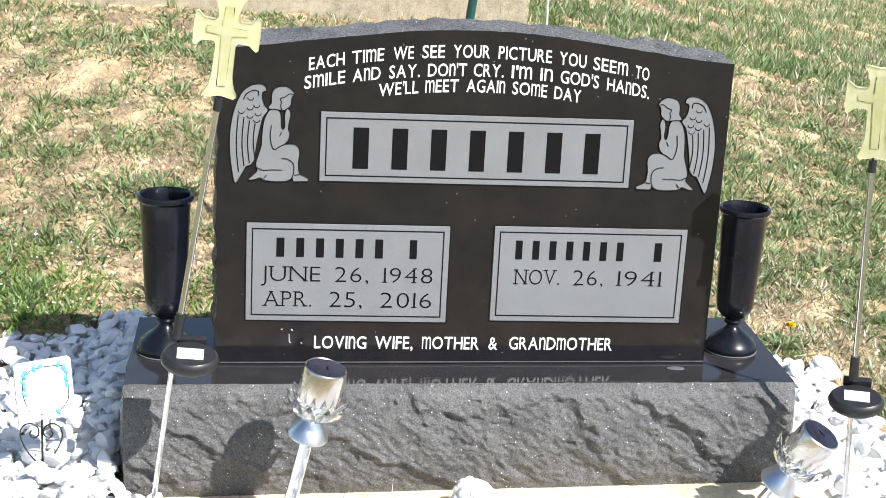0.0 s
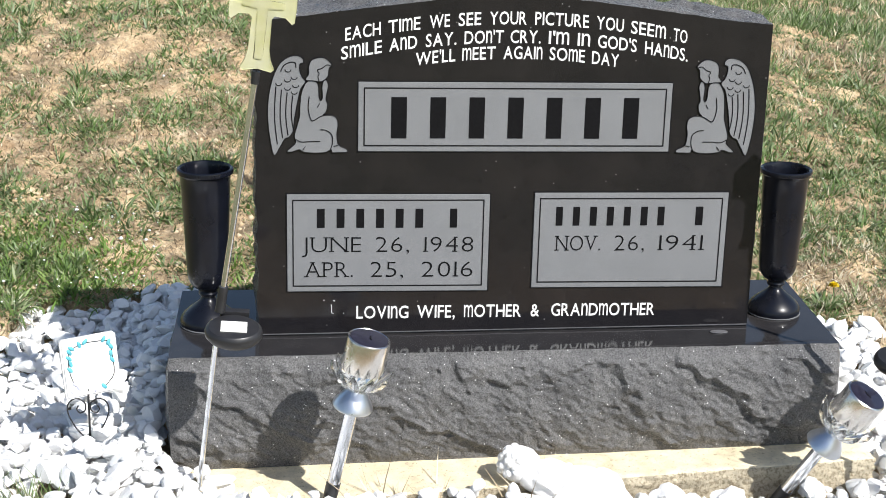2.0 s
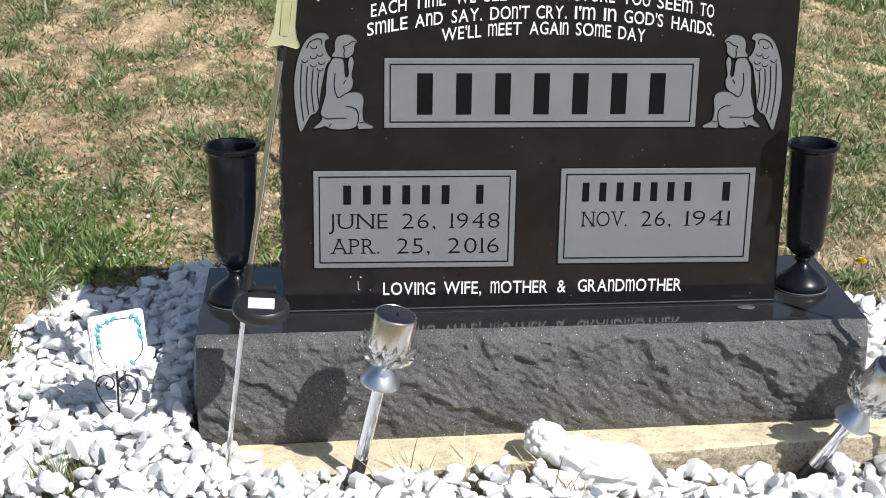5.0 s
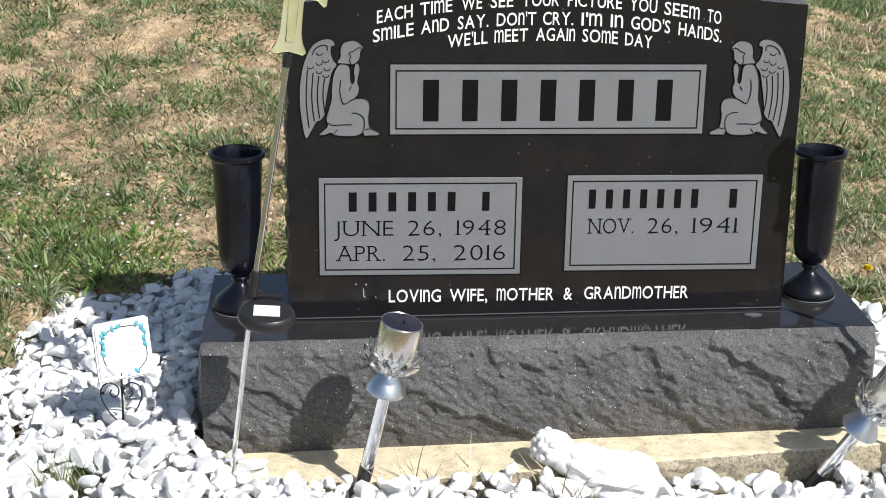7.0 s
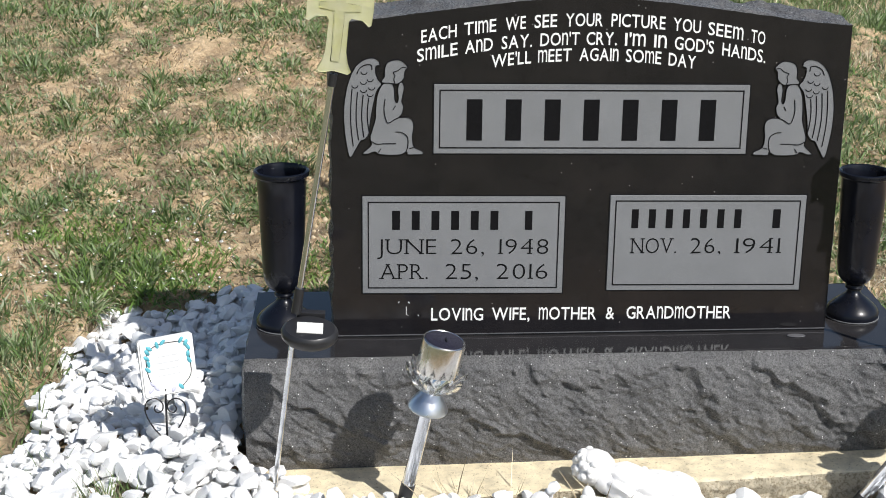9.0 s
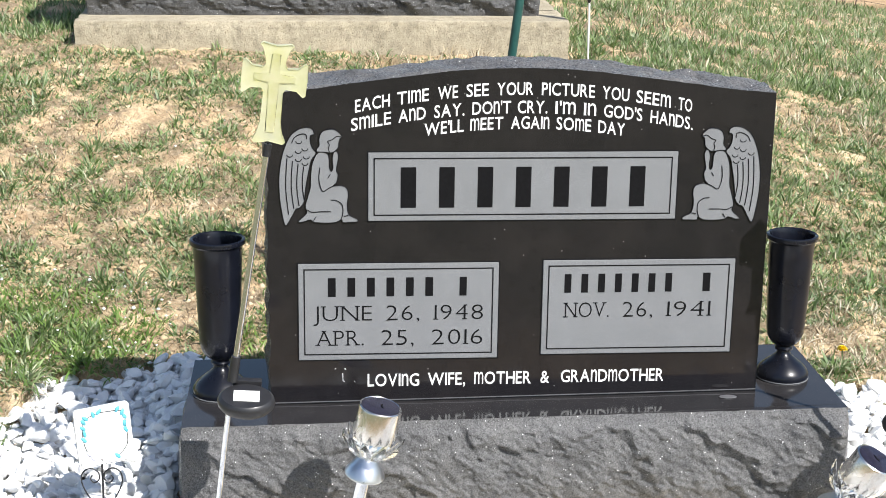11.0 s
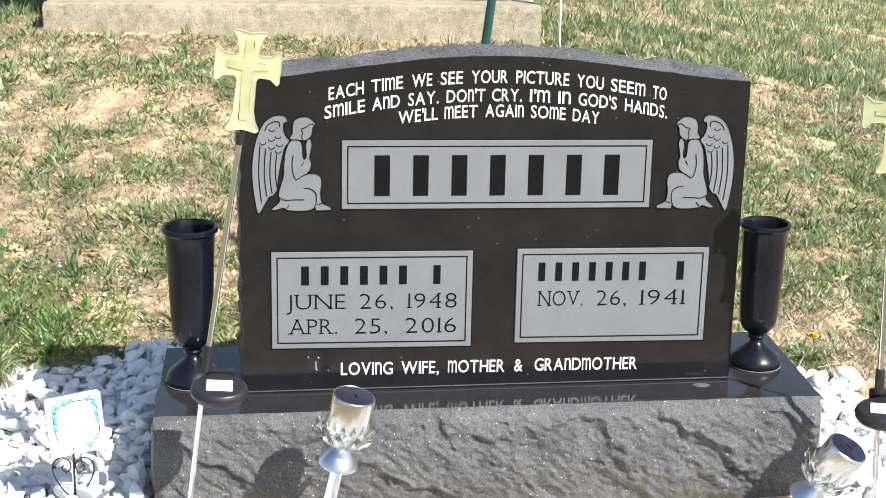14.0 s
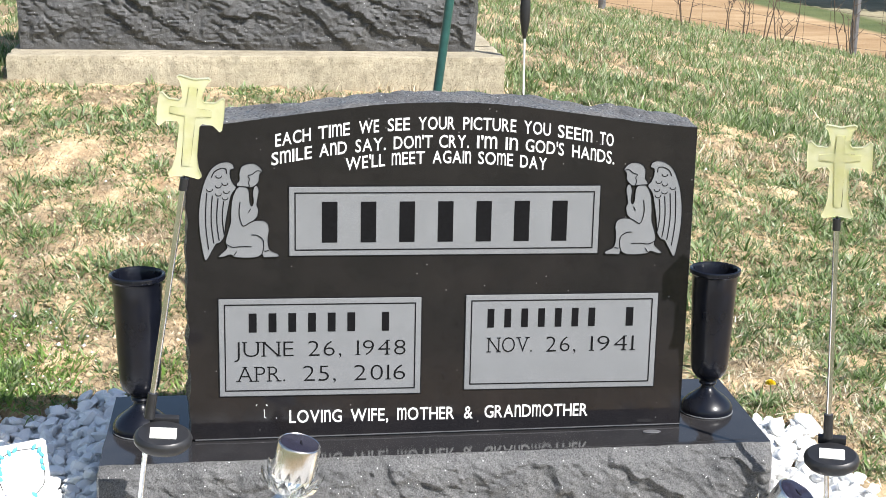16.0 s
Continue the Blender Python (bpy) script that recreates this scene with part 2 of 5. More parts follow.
MIRROR = mat_plain("silvered_plastic", (0.95, 0.95, 0.95), 0.16, 1.0, 0.03, 40)
BLUE_STEEL = mat_plain("satin_aluminium", (0.72, 0.74, 0.78), 0.3, 1.0, 0.05, 40)
SOLAR = mat_plain("solar_cell", (0.02, 0.02, 0.035), 0.12, vary=0.3, scale=90)
PALE_PANEL = mat_plain("pale_solar_window", (0.80, 0.80, 0.76), 0.25, vary=0.04, scale=50)
CROSS, CORE = mat_cross("yellow_translucent_plastic", 1.0, 0.55), mat_cross("greyish_translucent_plastic", 0.95, 0.6)
PLASTER = mat_plain("white_plaster", (0.82, 0.81, 0.79), 0.7, vary=0.06, scale=60, bumpy=0.3)
TEAL = mat_plain("teal_glaze", (0.10, 0.40, 0.47), 0.35, vary=0.3, scale=120)
PALE_INK = mat_plain("pale_grey_print", (0.55, 0.55, 0.56), 0.7, vary=0.08)
LILAC = mat_plain("pale_lilac_glaze", (0.55, 0.55, 0.68), 0.45, vary=0.1)
IRON = mat_plain("black_wrought_iron", (0.02, 0.02, 0.022), 0.5, vary=0.3)
GREEN_PAINT = mat_plain("dark_green_paint", (0.02, 0.075, 0.065), 0.35, vary=0.2)
WHITE_ROD = mat_plain("white_fibreglass", (0.75, 0.74, 0.70), 0.45, vary=0.06)
GALV = mat_plain("weathered_galvanised_steel", (0.20, 0.20, 0.21), 0.5, 0.6, 0.25, 30)
WIRE = mat_plain("rusty_wire", (0.13, 0.10, 0.08), 0.6, 0.5, 0.3, 30)
BARK = mat_plain("bark", (0.09, 0.065, 0.045), 0.9, vary=0.4, scale=20, bumpy=0.6)
GRASS = mat_islands("green_grass", [(0.065, 0.12, 0.032), (0.155, 0.25, 0.075), (0.22, 0.32, 0.12), (0.43, 0.46, 0.30), (0.11, 0.19, 0.06), (0.29, 0.36, 0.19)], 0.42, 0.38)
FRESH = mat_islands("fresh_green_grass", [(0.13, 0.24, 0.05), (0.22, 0.36, 0.08), (0.32, 0.44, 0.15), (0.18, 0.30, 0.06)], 0.42, 0.42)
THATCH = mat_islands("grey_brown_thatch", [(0.20, 0.145, 0.09), (0.38, 0.30, 0.20), (0.56, 0.47, 0.35), (0.12, 0.085, 0.05), (0.44, 0.34, 0.22), (0.74, 0.67, 0.54)], 0.75, 0.15)
STRAW = mat_islands("dry_grass", [(0.36, 0.28, 0.17), (0.60, 0.52, 0.36), (0.76, 0.70, 0.55), (0.20, 0.15, 0.09), (0.48, 0.39, 0.26), (0.10, 0.075, 0.045)], 0.7, 0.2)
PALE_STRAW = mat_islands("bleached_straw", [(0.60, 0.53, 0.39), (0.80, 0.74, 0.60), (0.48, 0.40, 0.27), (0.86, 0.82, 0.72)], 0.7, 0.25)
CLOD = mat_islands("soil_clods", [(0.30, 0.21, 0.12), (0.48, 0.37, 0.23), (0.60, 0.50, 0.36)], 0.9)
YELLOW = mat_islands("dandelion_yellow", [(0.85, 0.62, 0.01), (0.9, 0.75, 0.03)], 0.6)
LEAF = mat_islands("dark_leaf", [(0.03, 0.05, 0.015), (0.06, 0.08, 0.03)], 0.6, 0.2)


def mat_glass():
    m, nt, p = material("clear_crystal")
    p.inputs["Base Color"].default_value = (0.95, 0.97, 0.98, 1)
    p.inputs["Roughness"].default_value = 0.02
    p.inputs["Transmission Weight"].default_value = 0.97
    p.inputs["IOR"].default_value = 1.48
    return m


GLASS = mat_glass()


# ---- building helpers ----
def finish(name, bm, mats, parent=None, label="", smooth=True, sharp=35):
    me = bpy.data.meshes.new(name)
    bmesh.ops.recalc_face_normals(bm, faces=bm.faces)
    bm.to_mesh(me)
    bm.free()
    for mt in (mats if isinstance(mats, (list, tuple)) else [mats]):
        me.materials.append(mt)
    if smooth:
        me.polygons.foreach_set("use_smooth", [True] * len(me.polygons))
        me.set_sharp_from_angle(angle=radians(sharp))
    ob = new(name, me)
    if parent:
        ob.parent = parent
    if label:
        tagged(ob, label)
    return ob


def part(name, bm, mats, parent, label="", smooth=True, sharp=35):
    return finish(name, bm, mats, parent, label, smooth, sharp)


def thing(name, at, label, category, group="", m=None):
    ob = new(name)
    ob.empty_display_size = 0.05
    ob.matrix_world = m if m else Matrix.Translation(at)
    return tagged(ob, label, category, group)


def box_bm(x0, x1, y0, y1, z0, z1, bevel=0.0, seg=2):
    bm = bmesh.new()
    bmesh.ops.create_cube(bm, size=1)
    for v in bm.verts:
        v.co = Vector((x0 + (v.co.x + 0.5) * (x1 - x0), y0 + (v.co.y + 0.5) * (y1 - y0), z0 + (v.co.z + 0.5) * (z1 - z0)))
    if bevel:
        bmesh.ops.bevel(bm, geom=bm.edges[:], offset=bevel, segments=seg, affect="EDGES", profile=0.6)
    return bm


def lathe(profile, n=32, close=True):
    """A turned body: (radius, height) pairs from the bottom up."""
    bm = bmesh.new()
    rings = []
    for r, z in profile:
        if r < 1e-6:
            rings.append([bm.verts.new((0, 0, z))])
        else:
            rings.append([bm.verts.new((r * math.cos(2 * math.pi * i / n), r * math.sin(2 * math.pi * i / n), z)) for i in range(n)])
    for a, b in zip(rings, rings[1:]):
        for i in range(n):
            j = (i + 1) % n
            q = [a[i % len(a)], a[j % len(a)], b[j % len(b)], b[i % len(b)]]
            u = []
            for v in q:
                if v not in u:
                    u.append(v)
            if len(u) > 2:
                bm.faces.new(u)
    if close:
        for r in (rings[0], rings[-1]):
            if len(r) > 2:
                bm.faces.new(r)
    return bm


def tube(points, radius, n=10, taper=None):
    """A round bar along points."""
    bm = bmesh.new()
    pts = [Vector(p) for p in points]
    rings = []
    for k, p in enumerate(pts):
        d = (pts[min(k + 1, len(pts) - 1)] - pts[max(k - 1, 0)]).normalized()
        side = d.orthogonal().normalized() if k == 0 else (side - d * side.dot(d)).normalized()
        up = d.cross(side)
        r = radius if taper is None else radius + (taper - radius) * k / (len(pts) - 1)
        rings.append([bm.verts.new(p + r * (math.cos(2 * math.pi * i / n) * side + math.sin(2 * math.pi * i / n) * up)) for i in range(n)])
    for a, b in zip(rings, rings[1:]):
        for i in range(n):
            bm.faces.new((a[i], a[(i + 1) % n], b[(i + 1) % n], b[i]))
    bm.faces.new(rings[0])
    bm.faces.new(rings[-1])
    return bm


def add(bm, other):
    me = bpy.data.meshes.new("tmp")
    other.to_mesh(me)
    other.free()
    bm.from_mesh(me)
    bpy.data.meshes.remove(me)
    return bm


def spline(points, per=6, closed=True):
    """A smooth line through the points."""
    pts = [Vector((*p, 0)) if len(p) == 2 else Vector(p) for p in points]
    n, out = len(pts), []
    for i in range(n if closed else n - 1):
        g = [pts[(i + k) % n] if closed else pts[min(max(i + k, 0), n - 1)] for k in (-1, 0, 1, 2)]
        for s in range(per):
            t = s / per
            out.append(0.5 * (2 * g[1] + (g[2] - g[0]) * t + (2 * g[0] - 5 * g[1] + 4 * g[2] - g[3]) * t * t + (3 * g[1] - g[0] - 3 * g[2] + g[3]) * t ** 3))
    if not closed:
        out.append(pts[-1])
    return out


def slab(outline, depth, y=0.0):
    """A plate in the xz plane whose front is at y and which goes back by depth."""
    bm = bmesh.new()
    f = [bm.verts.new((p[0], y, p[1])) for p in outline]
    b = [bm.verts.new((p[0], y + depth, p[1])) for p in outline]
    bm.faces.new(f)
    bm.faces.new(b[::-1])
    for i in range(len(f)):
        j = (i + 1) % len(f)
        bm.faces.new((f[i], f[j], b[j], b[i]))
    return bm


def soup(name, verts, faces_per, mat, parent=None, label="", smooth=False):
    """A mesh of many like pieces from arrays: verts (N, k, 3) and the k-vertex faces of one piece."""
    n, k, _ = verts.shape
    me = bpy.data.meshes.new(name)
    loops = np.concatenate([np.array(f) for f in faces_per])
    sizes = np.array([len(f) for f in faces_per])
    me.vertices.add(n * k)
    me.vertices.foreach_set("co", verts.astype(np.float32).ravel())
    allloops = (np.arange(n)[:, None] * k + loops[None]).ravel()
    me.loops.add(len(allloops))
    me.loops.foreach_set("vertex_index", allloops.astype(np.int32))
    allsizes = np.tile(sizes, n)
    me.polygons.add(len(allsizes))
    me.polygons.foreach_set("loop_start", np.concatenate([[0], np.cumsum(allsizes)[:-1]]).astype(np.int32))
    if smooth:
        me.polygons.foreach_set("use_smooth", np.ones(len(allsizes), dtype=bool))
    me.update(calc_edges=True)
    me.validate()
    me.materials.append(mat)
    ob = new(name, me)
    if parent:
        ob.parent = parent
    if label:
        tagged(ob, label)
    return ob


def value_noise(x, y, seed=0):
    """Smooth random numbers 0..1 over the plane, for arrays."""
    xi, yi = np.floor(x).astype(np.int64), np.floor(y).astype(np.int64)
    fx, fy = x - xi, y - yi
    fx, fy = fx * fx * (3 - 2 * fx), fy * fy * (3 - 2 * fy)

    def h(a, b):
        s = np.sin(a * 127.1 + b * 311.7 + seed * 74.7) * 43758.5453
        return s - np.floor(s)

    return (h(xi, yi) * (1 - fx) + h(xi + 1, yi) * fx) * (1 - fy) + (h(xi, yi + 1) * (1 - fx) + h(xi + 1, yi + 1) * fx) * fy


def fbm(x, y, seed=0, octaves=4):
    out, amp, tot = 0, 1.0, 0.0
    for o in range(octaves):
        out = out + amp * value_noise(x * 2 ** o, y * 2 ** o, seed + o)
        tot += amp
        amp *= 0.55
    return out / tot


# ---- the lie of the land ----
def land(x, y):
    """Height of the ground: a bank that rises behind the stone, falls away to the right and drops beyond the fence."""
    x, y = np.asarray(x, float), np.asarray(y, float)
    z = np.interp(y, [-40, -6, -2.5, -0.2, 0.3, 0.8, 1.6, 2.5, 3.0, 4.5, 6.5, 8.0, 60], [-2.5, -0.5, -0.12, -0.075, -0.045, 0.03, 0.19, 0.33, 0.38, 0.42, 0.40, 0.34, 0.34])
    fall = np.interp(y, [-0.5, 0.5, 1.5, 3, 60], [0.0, 0.05, 0.12, 0.15, 0.15])
    z = z - fall * np.clip(x - 0.35, 0, 4.5) + 0.02 * np.clip(-x - 0.3, 0, 3) * np.clip(y, 0, 1)
    d = y + 0.32 * x - 9.35
    drop = np.interp(d, [0, 0.8, 6, 12, 40, 400], [0.0, 0.16, 1.3, 1.45, 1.6, -6])
    return z - drop


def lumps(x, y):
    """Small unevenness of the turf."""
    x, y = np.asarray(x, float), np.asarray(y, float)
    return 0.05 * (fbm(x * 3, y * 3, 3) - 0.5) + 0.042 * (fbm(x * 11, y * 11, 9) - 0.5) + 0.020 * (fbm(x * 34, y * 34, 12, 3) - 0.5)


def in_bed(x, y):
    """The pebbled plot round the stone."""
    wob = 0.07 * (value_noise(np.asarray(x) * 9, np.asarray(y) * 9, 5) - 0.5)
    left = -1.06 + 0.06 * np.clip(np.asarray(y), 0, 1) + wob
    back = np.where(np.asarray(x) < 0, 0.71, 0.66 - 0.25 * np.clip(np.asarray(x) - 0.6, 0, 1)) + wob
    return (x > left) & (x < 0.95 - 0.12 * np.clip(np.asarray(y), 0, 1) + wob) & (y < back) & (y > -0.66 + wob)


def in_footing(x, y):
    return (x > -0.62) & (x < 0.68) & (y > -0.2 + 0.09 * (x - 0.265)) & (y < 0.36)


def ground():
    xs = np.concatenate([-np.geomspace(600, 3.2, 26), np.arange(-3, -1.7, 0.04), np.arange(-1.7, 2.3, 0.014), np.arange(2.3, 5.5, 0.04), np.geomspace(5.6, 600, 28)])
    ys = np.concatenate([-np.geomspace(400, 1.6, 22), np.arange(-1.5, 0.4, 0.04), np.arange(0.4, 3.0, 0.014), np.arange(3.0, 10.5, 0.04), np.geomspace(10.7, 900, 34)])
    X, Y = np.meshgrid(xs, ys)
    Z = land(X, Y)
    close = (np.abs(X) < 6) & (Y > -1.45) & (Y < 12)
    Z = Z + np.where(close & ~in_bed(X, Y), lumps(X, Y), 0)
    Z = np.where(in_bed(X, Y), np.minimum(Z, -0.035) - 0.03, Z)
    Z = np.where(in_footing(X, Y), -0.11, Z)
    far = np.clip((np.hypot(X, Y) - 25) / 60, 0, 1)
    Z = Z + far * 3.0 * (fbm(X / 60, Y / 60, 21) - 0.5)
    ny, nx = X.shape
    me = bpy.data.meshes.new("ground")
    idx = np.arange(nx * ny).reshape(ny, nx)
    quads = np.stack([idx[:-1, :-1], idx[:-1, 1:], idx[1:, 1:], idx[1:, :-1]], -1).reshape(-1, 4)
    me.vertices.add(nx * ny)
    me.vertices.foreach_set("co", np.stack([X, Y, Z], -1).astype(np.float32).ravel())
    me.loops.add(quads.size)
    me.loops.foreach_set("vertex_index", quads.astype(np.int32).ravel())
    me.polygons.add(len(quads))
    me.polygons.foreach_set("loop_start", (np.arange(len(quads)) * 4).astype(np.int32))
    me.polygons.foreach_set("use_smooth", np.ones(len(quads), dtype=bool))
    me.update(calc_edges=True)
    me.materials.append(SOIL)
    return tagged(new("ground", me), "bare tan soil bank with patchy spring grass", "ground", kind="structure")


ground()


# ---- the headstone ----
def facet(p, freq, amp):
    """Broken stone: every cell a small plane with a tilt of its own."""
    q = p * freq
    near = noise.voronoi(q)[1][0]
    r = noise.cell_vector(near * 7.31 + Vector((3.3, 1.7, 9.1)))
    return amp * ((q - near).dot(r - Vector((0.5, 0.5, 0.5))) * 2 + (r.x - 0.5))


def scallop(u, w, seed, a=0.98, freq=6.5, deep=0.0125):
    """Relief of a split face, in metres: shallow slanting scoops with an uneven lip, and small chips."""
    p = Vector((u, w, seed))
    s, t = u * math.cos(a) + w * math.sin(a), -u * math.sin(a) + w * math.cos(a)
    q = s * freq + 1.1 * noise.noise(Vector((u * 3, w * 3, seed + 4))) + 0.30 * noise.noise(Vector((u * 9, w * 12, seed))) + 0.16 * noise.noise(Vector((u * 30, w * 36, seed + 2)))
    f = q - math.floor(q)
    saw = f / 0.13 if f < 0.13 else ((1 - f) / 0.87) ** 1.3
    q2 = s * 2.7 * freq - t * 5 + 1.3 * noise.noise(Vector((u * 9, w * 9, seed + 14))) + 0.25 * noise.noise(Vector((u * 40, w * 40, seed + 15)))
    f2 = q2 - math.floor(q2)
    saw2 = f2 / 0.25 if f2 < 0.25 else (1 - f2) / 0.75
    strength = 0.75 + 1.1 * noise.noise(Vector((s * 4, t * 6, seed + 9)))
    s2 = max(0, 0.45 + 1.2 * noise.noise(Vector((u * 8, w * 8, seed + 19))))
    # fine chips, drawn out along the scoops
    c1 = noise.noise(Vector((s * 100, t * 48, seed + 30)))
    c2 = noise.noise(Vector((s * 210, t * 95, seed + 40)))
    return deep * saw * max(0.05, strength) + 0.0042 * saw2 * s2 + 0.005 * noise.fractal(p * 11, 0.8, 2.0, 3) + facet(p, 17, 0.0016) + facet(p, 46, 0.0011) + 0.0038 * c1 + 0.0020 * c2


def split_block(name, x0, x1, y0, y1, z0, z1, parent, mat, seed, tilt=0.0, step=0.0032, levels=64, bulge=0.012, gain=1.0, label="", lean=0.0, grain=(0.98, 6.5, 0.0125)):
    """A granite block whose four sides are split rough; the top edge is straight. tilt and lean: rise of its underside and of its top along x."""
    bm = bmesh.new()
    ring = []
    for (ax, ay), (bx, by), (nx, ny) in (((x0, y0), (x1, y0), (0, -1)), ((x1, y0), (x1, y1), (1, 0)), ((x1, y1), (x0, y1), (0, 1)), ((x0, y1), (x0, y0), (-1, 0))):
        length = math.hypot(bx - ax, by - ay)
        n = max(4, round(length / (step if ny == -1 else step * 2.4)))
        for i in range(n):
            t = i / n
            ring.append((ax + (bx - ax) * t, ay + (by - ay) * t, nx, ny, min(t, 1 - t) * length))
    rows = []
    for k in range(levels + 1):
        f = k / levels
        row = []
        for x, y, nx, ny, edge in ring:
            low, high = z0 + tilt * x, z1 + lean * x
            z = high + (low - high) * f
            u = (x if ny else y) + 3 * nx
            ends = min(1, edge / 0.02 + 0.15)
            d = 0 if k == 0 else min(1, f * 9) * (bulge * 1.5 * math.sin(math.pi * f ** 0.75) + gain * scallop(u, z, seed, *grain) * ends)
            d = d * (0.35 if nx else 1) * (1 if f < 0.90 else 1 - 0.8 * ((f - 0.90) / 0.10) ** 1.5)
            row.append(bm.verts.new((x + nx * d, y + ny * d, z + (0.0015 * noise.noise(Vector((u * 30, 0, seed))) if k == 0 else 0))))
        rows.append(row)
    n = len(ring)
    for a, b in zip(rows, rows[1:]):
        for i in range(n):
            bm.faces.new((a[i], b[i], b[(i + 1) % n], a[(i + 1) % n]))
    bm.faces.new(rows[-1])
    top = bm.faces.new(rows[0][::-1])
    top.material_index = 1
    ob = part(name, bm, [mat, DUSTY], parent, label, sharp=28)
    return ob


headstone = thing("headstone", (0, 0.0, 0.0), "polished black granite companion headstone with serpentine top on rock-pitched base", "headstone")
BASE_TOP, BASE_LEAN, BEDDING = 0.2045, 0.0140, 0.0045      # the base is laid a little higher at its right end


def bed_at(x):
    return BASE_TOP + BASE_LEAN * x


split_block("base", -0.609, 0.598, -0.095, 0.252, -0.004, BASE_TOP, headstone, ROCK, 3.0, 0.030, label="rock-pitched grey granite base with a polished black top", lean=BASE_LEAN)


def serpentine(x):
    return float(np.interp(abs(x + 0.005), [0, 0.06, 0.12, 0.18, 0.24, 0.30, 0.36, 0.41, 0.47], [0.8215, 0.8205, 0.8165, 0.8095, 0.802, 0.7945, 0.786, 0.7805, 0.7765]))


def tablet():
    bm = bmesh.new()
    ring = []
    xl, xr = -0.452, 0.4515
    for i in range(70):
        z = bed_at(xr) + BEDDING + (serpentine(xr) - bed_at(xr) - BEDDING) * i / 70
        ring.append((xr, z, 1, 0))
    for i in range(190):
        x = xr + (xl - xr) * i / 190
        slope = (serpentine(x + 0.004) - serpentine(x - 0.004)) / 0.008
        n = Vector((-slope, 1)).normalized()
        ring.append((x, serpentine(x), n.x, n.y))
    for i in range(70):
        z = serpentine(xl) + (bed_at(xl) + BEDDING - serpentine(xl)) * i / 70
        ring.append((xl, z, -1, 0))
    for i in range(30):
        x = xl + (xr - xl) * i / 30
        ring.append((x, bed_at(x) + BEDDING, 0, 0))
    depth, levels = 0.152, 24
    rows = []
    for k in range(levels + 1):
        f = k / levels
        row = []
        for x, z, nx, nz in ring:
            u = z * 1.3 if abs(nx) > 0.7 else x
            if nx == -1:
                chip = 0.002 + 0.007 * noise.noise(Vector((0, z * 14, 2))) + 0.004 * noise.noise(Vector((0, z * 45, 7)))
                chip *= 1 - 0.5 * max(0, (0.3 - z) / 0.1) if z < 0.3 else 1
            elif nz > 0.5:
                chip = 0.0012 * noise.noise(Vector((x * 40, 0, 3)))
            else:
                chip = 0.0
            hump = math.sin(math.pi * f) ** 0.6
            d = chip + (0.0 if k == 0 else hump * (0.006 + 1.1 * scallop(u * 1.2, f * depth, 8.0)) * (0.5 if nz > 0.5 else 0.45))
            if nz > 0.5:
                d -= 0.006 * f + (0.006 * noise.noise(Vector((x * 9, f * 2, 5))) if k else 0)
                d += 0.005 * noise.noise(Vector((x * 24, f * 5, 1.5))) * min(1, f * 4)
            if nx == 0 and nz == 0:
                d = 0
            row.append(bm.verts.new((x + nx * d, f * depth, z + nz * d)))
        rows.append(row)
    n = len(ring)
    for a, b in zip(rows, rows[1:]):
        for i in range(n):
            bm.faces.new((a[i], a[(i + 1) % n], b[(i + 1) % n], b[i]))
    for r in (rows[0], rows[-1]):
        c = bm.faces.new(r)
        c.material_index = 1
    return part("tablet", bm, [ROCK, POLISHED], headstone, "polished black granite tablet with rough split edges", sharp=30)


TABLET = tablet()
for y0, low, high, mat, tone in ((0.0015, 0.0002, BEDDING - 0.0002, DUSTY, "dark setting bed"), (-0.0016, BEDDING - 0.0010, BEDDING + 0.0004, GALV, "thin grey setting compound")):
    joint = box_bm(-0.446, 0.4515, y0, 0.14 if mat is DUSTY else 0.01, low, high)
    for v in joint.verts:
        v.co.z += bed_at(v.co.x)
    part("joint", joint, mat, TABLET, tone, smooth=False)


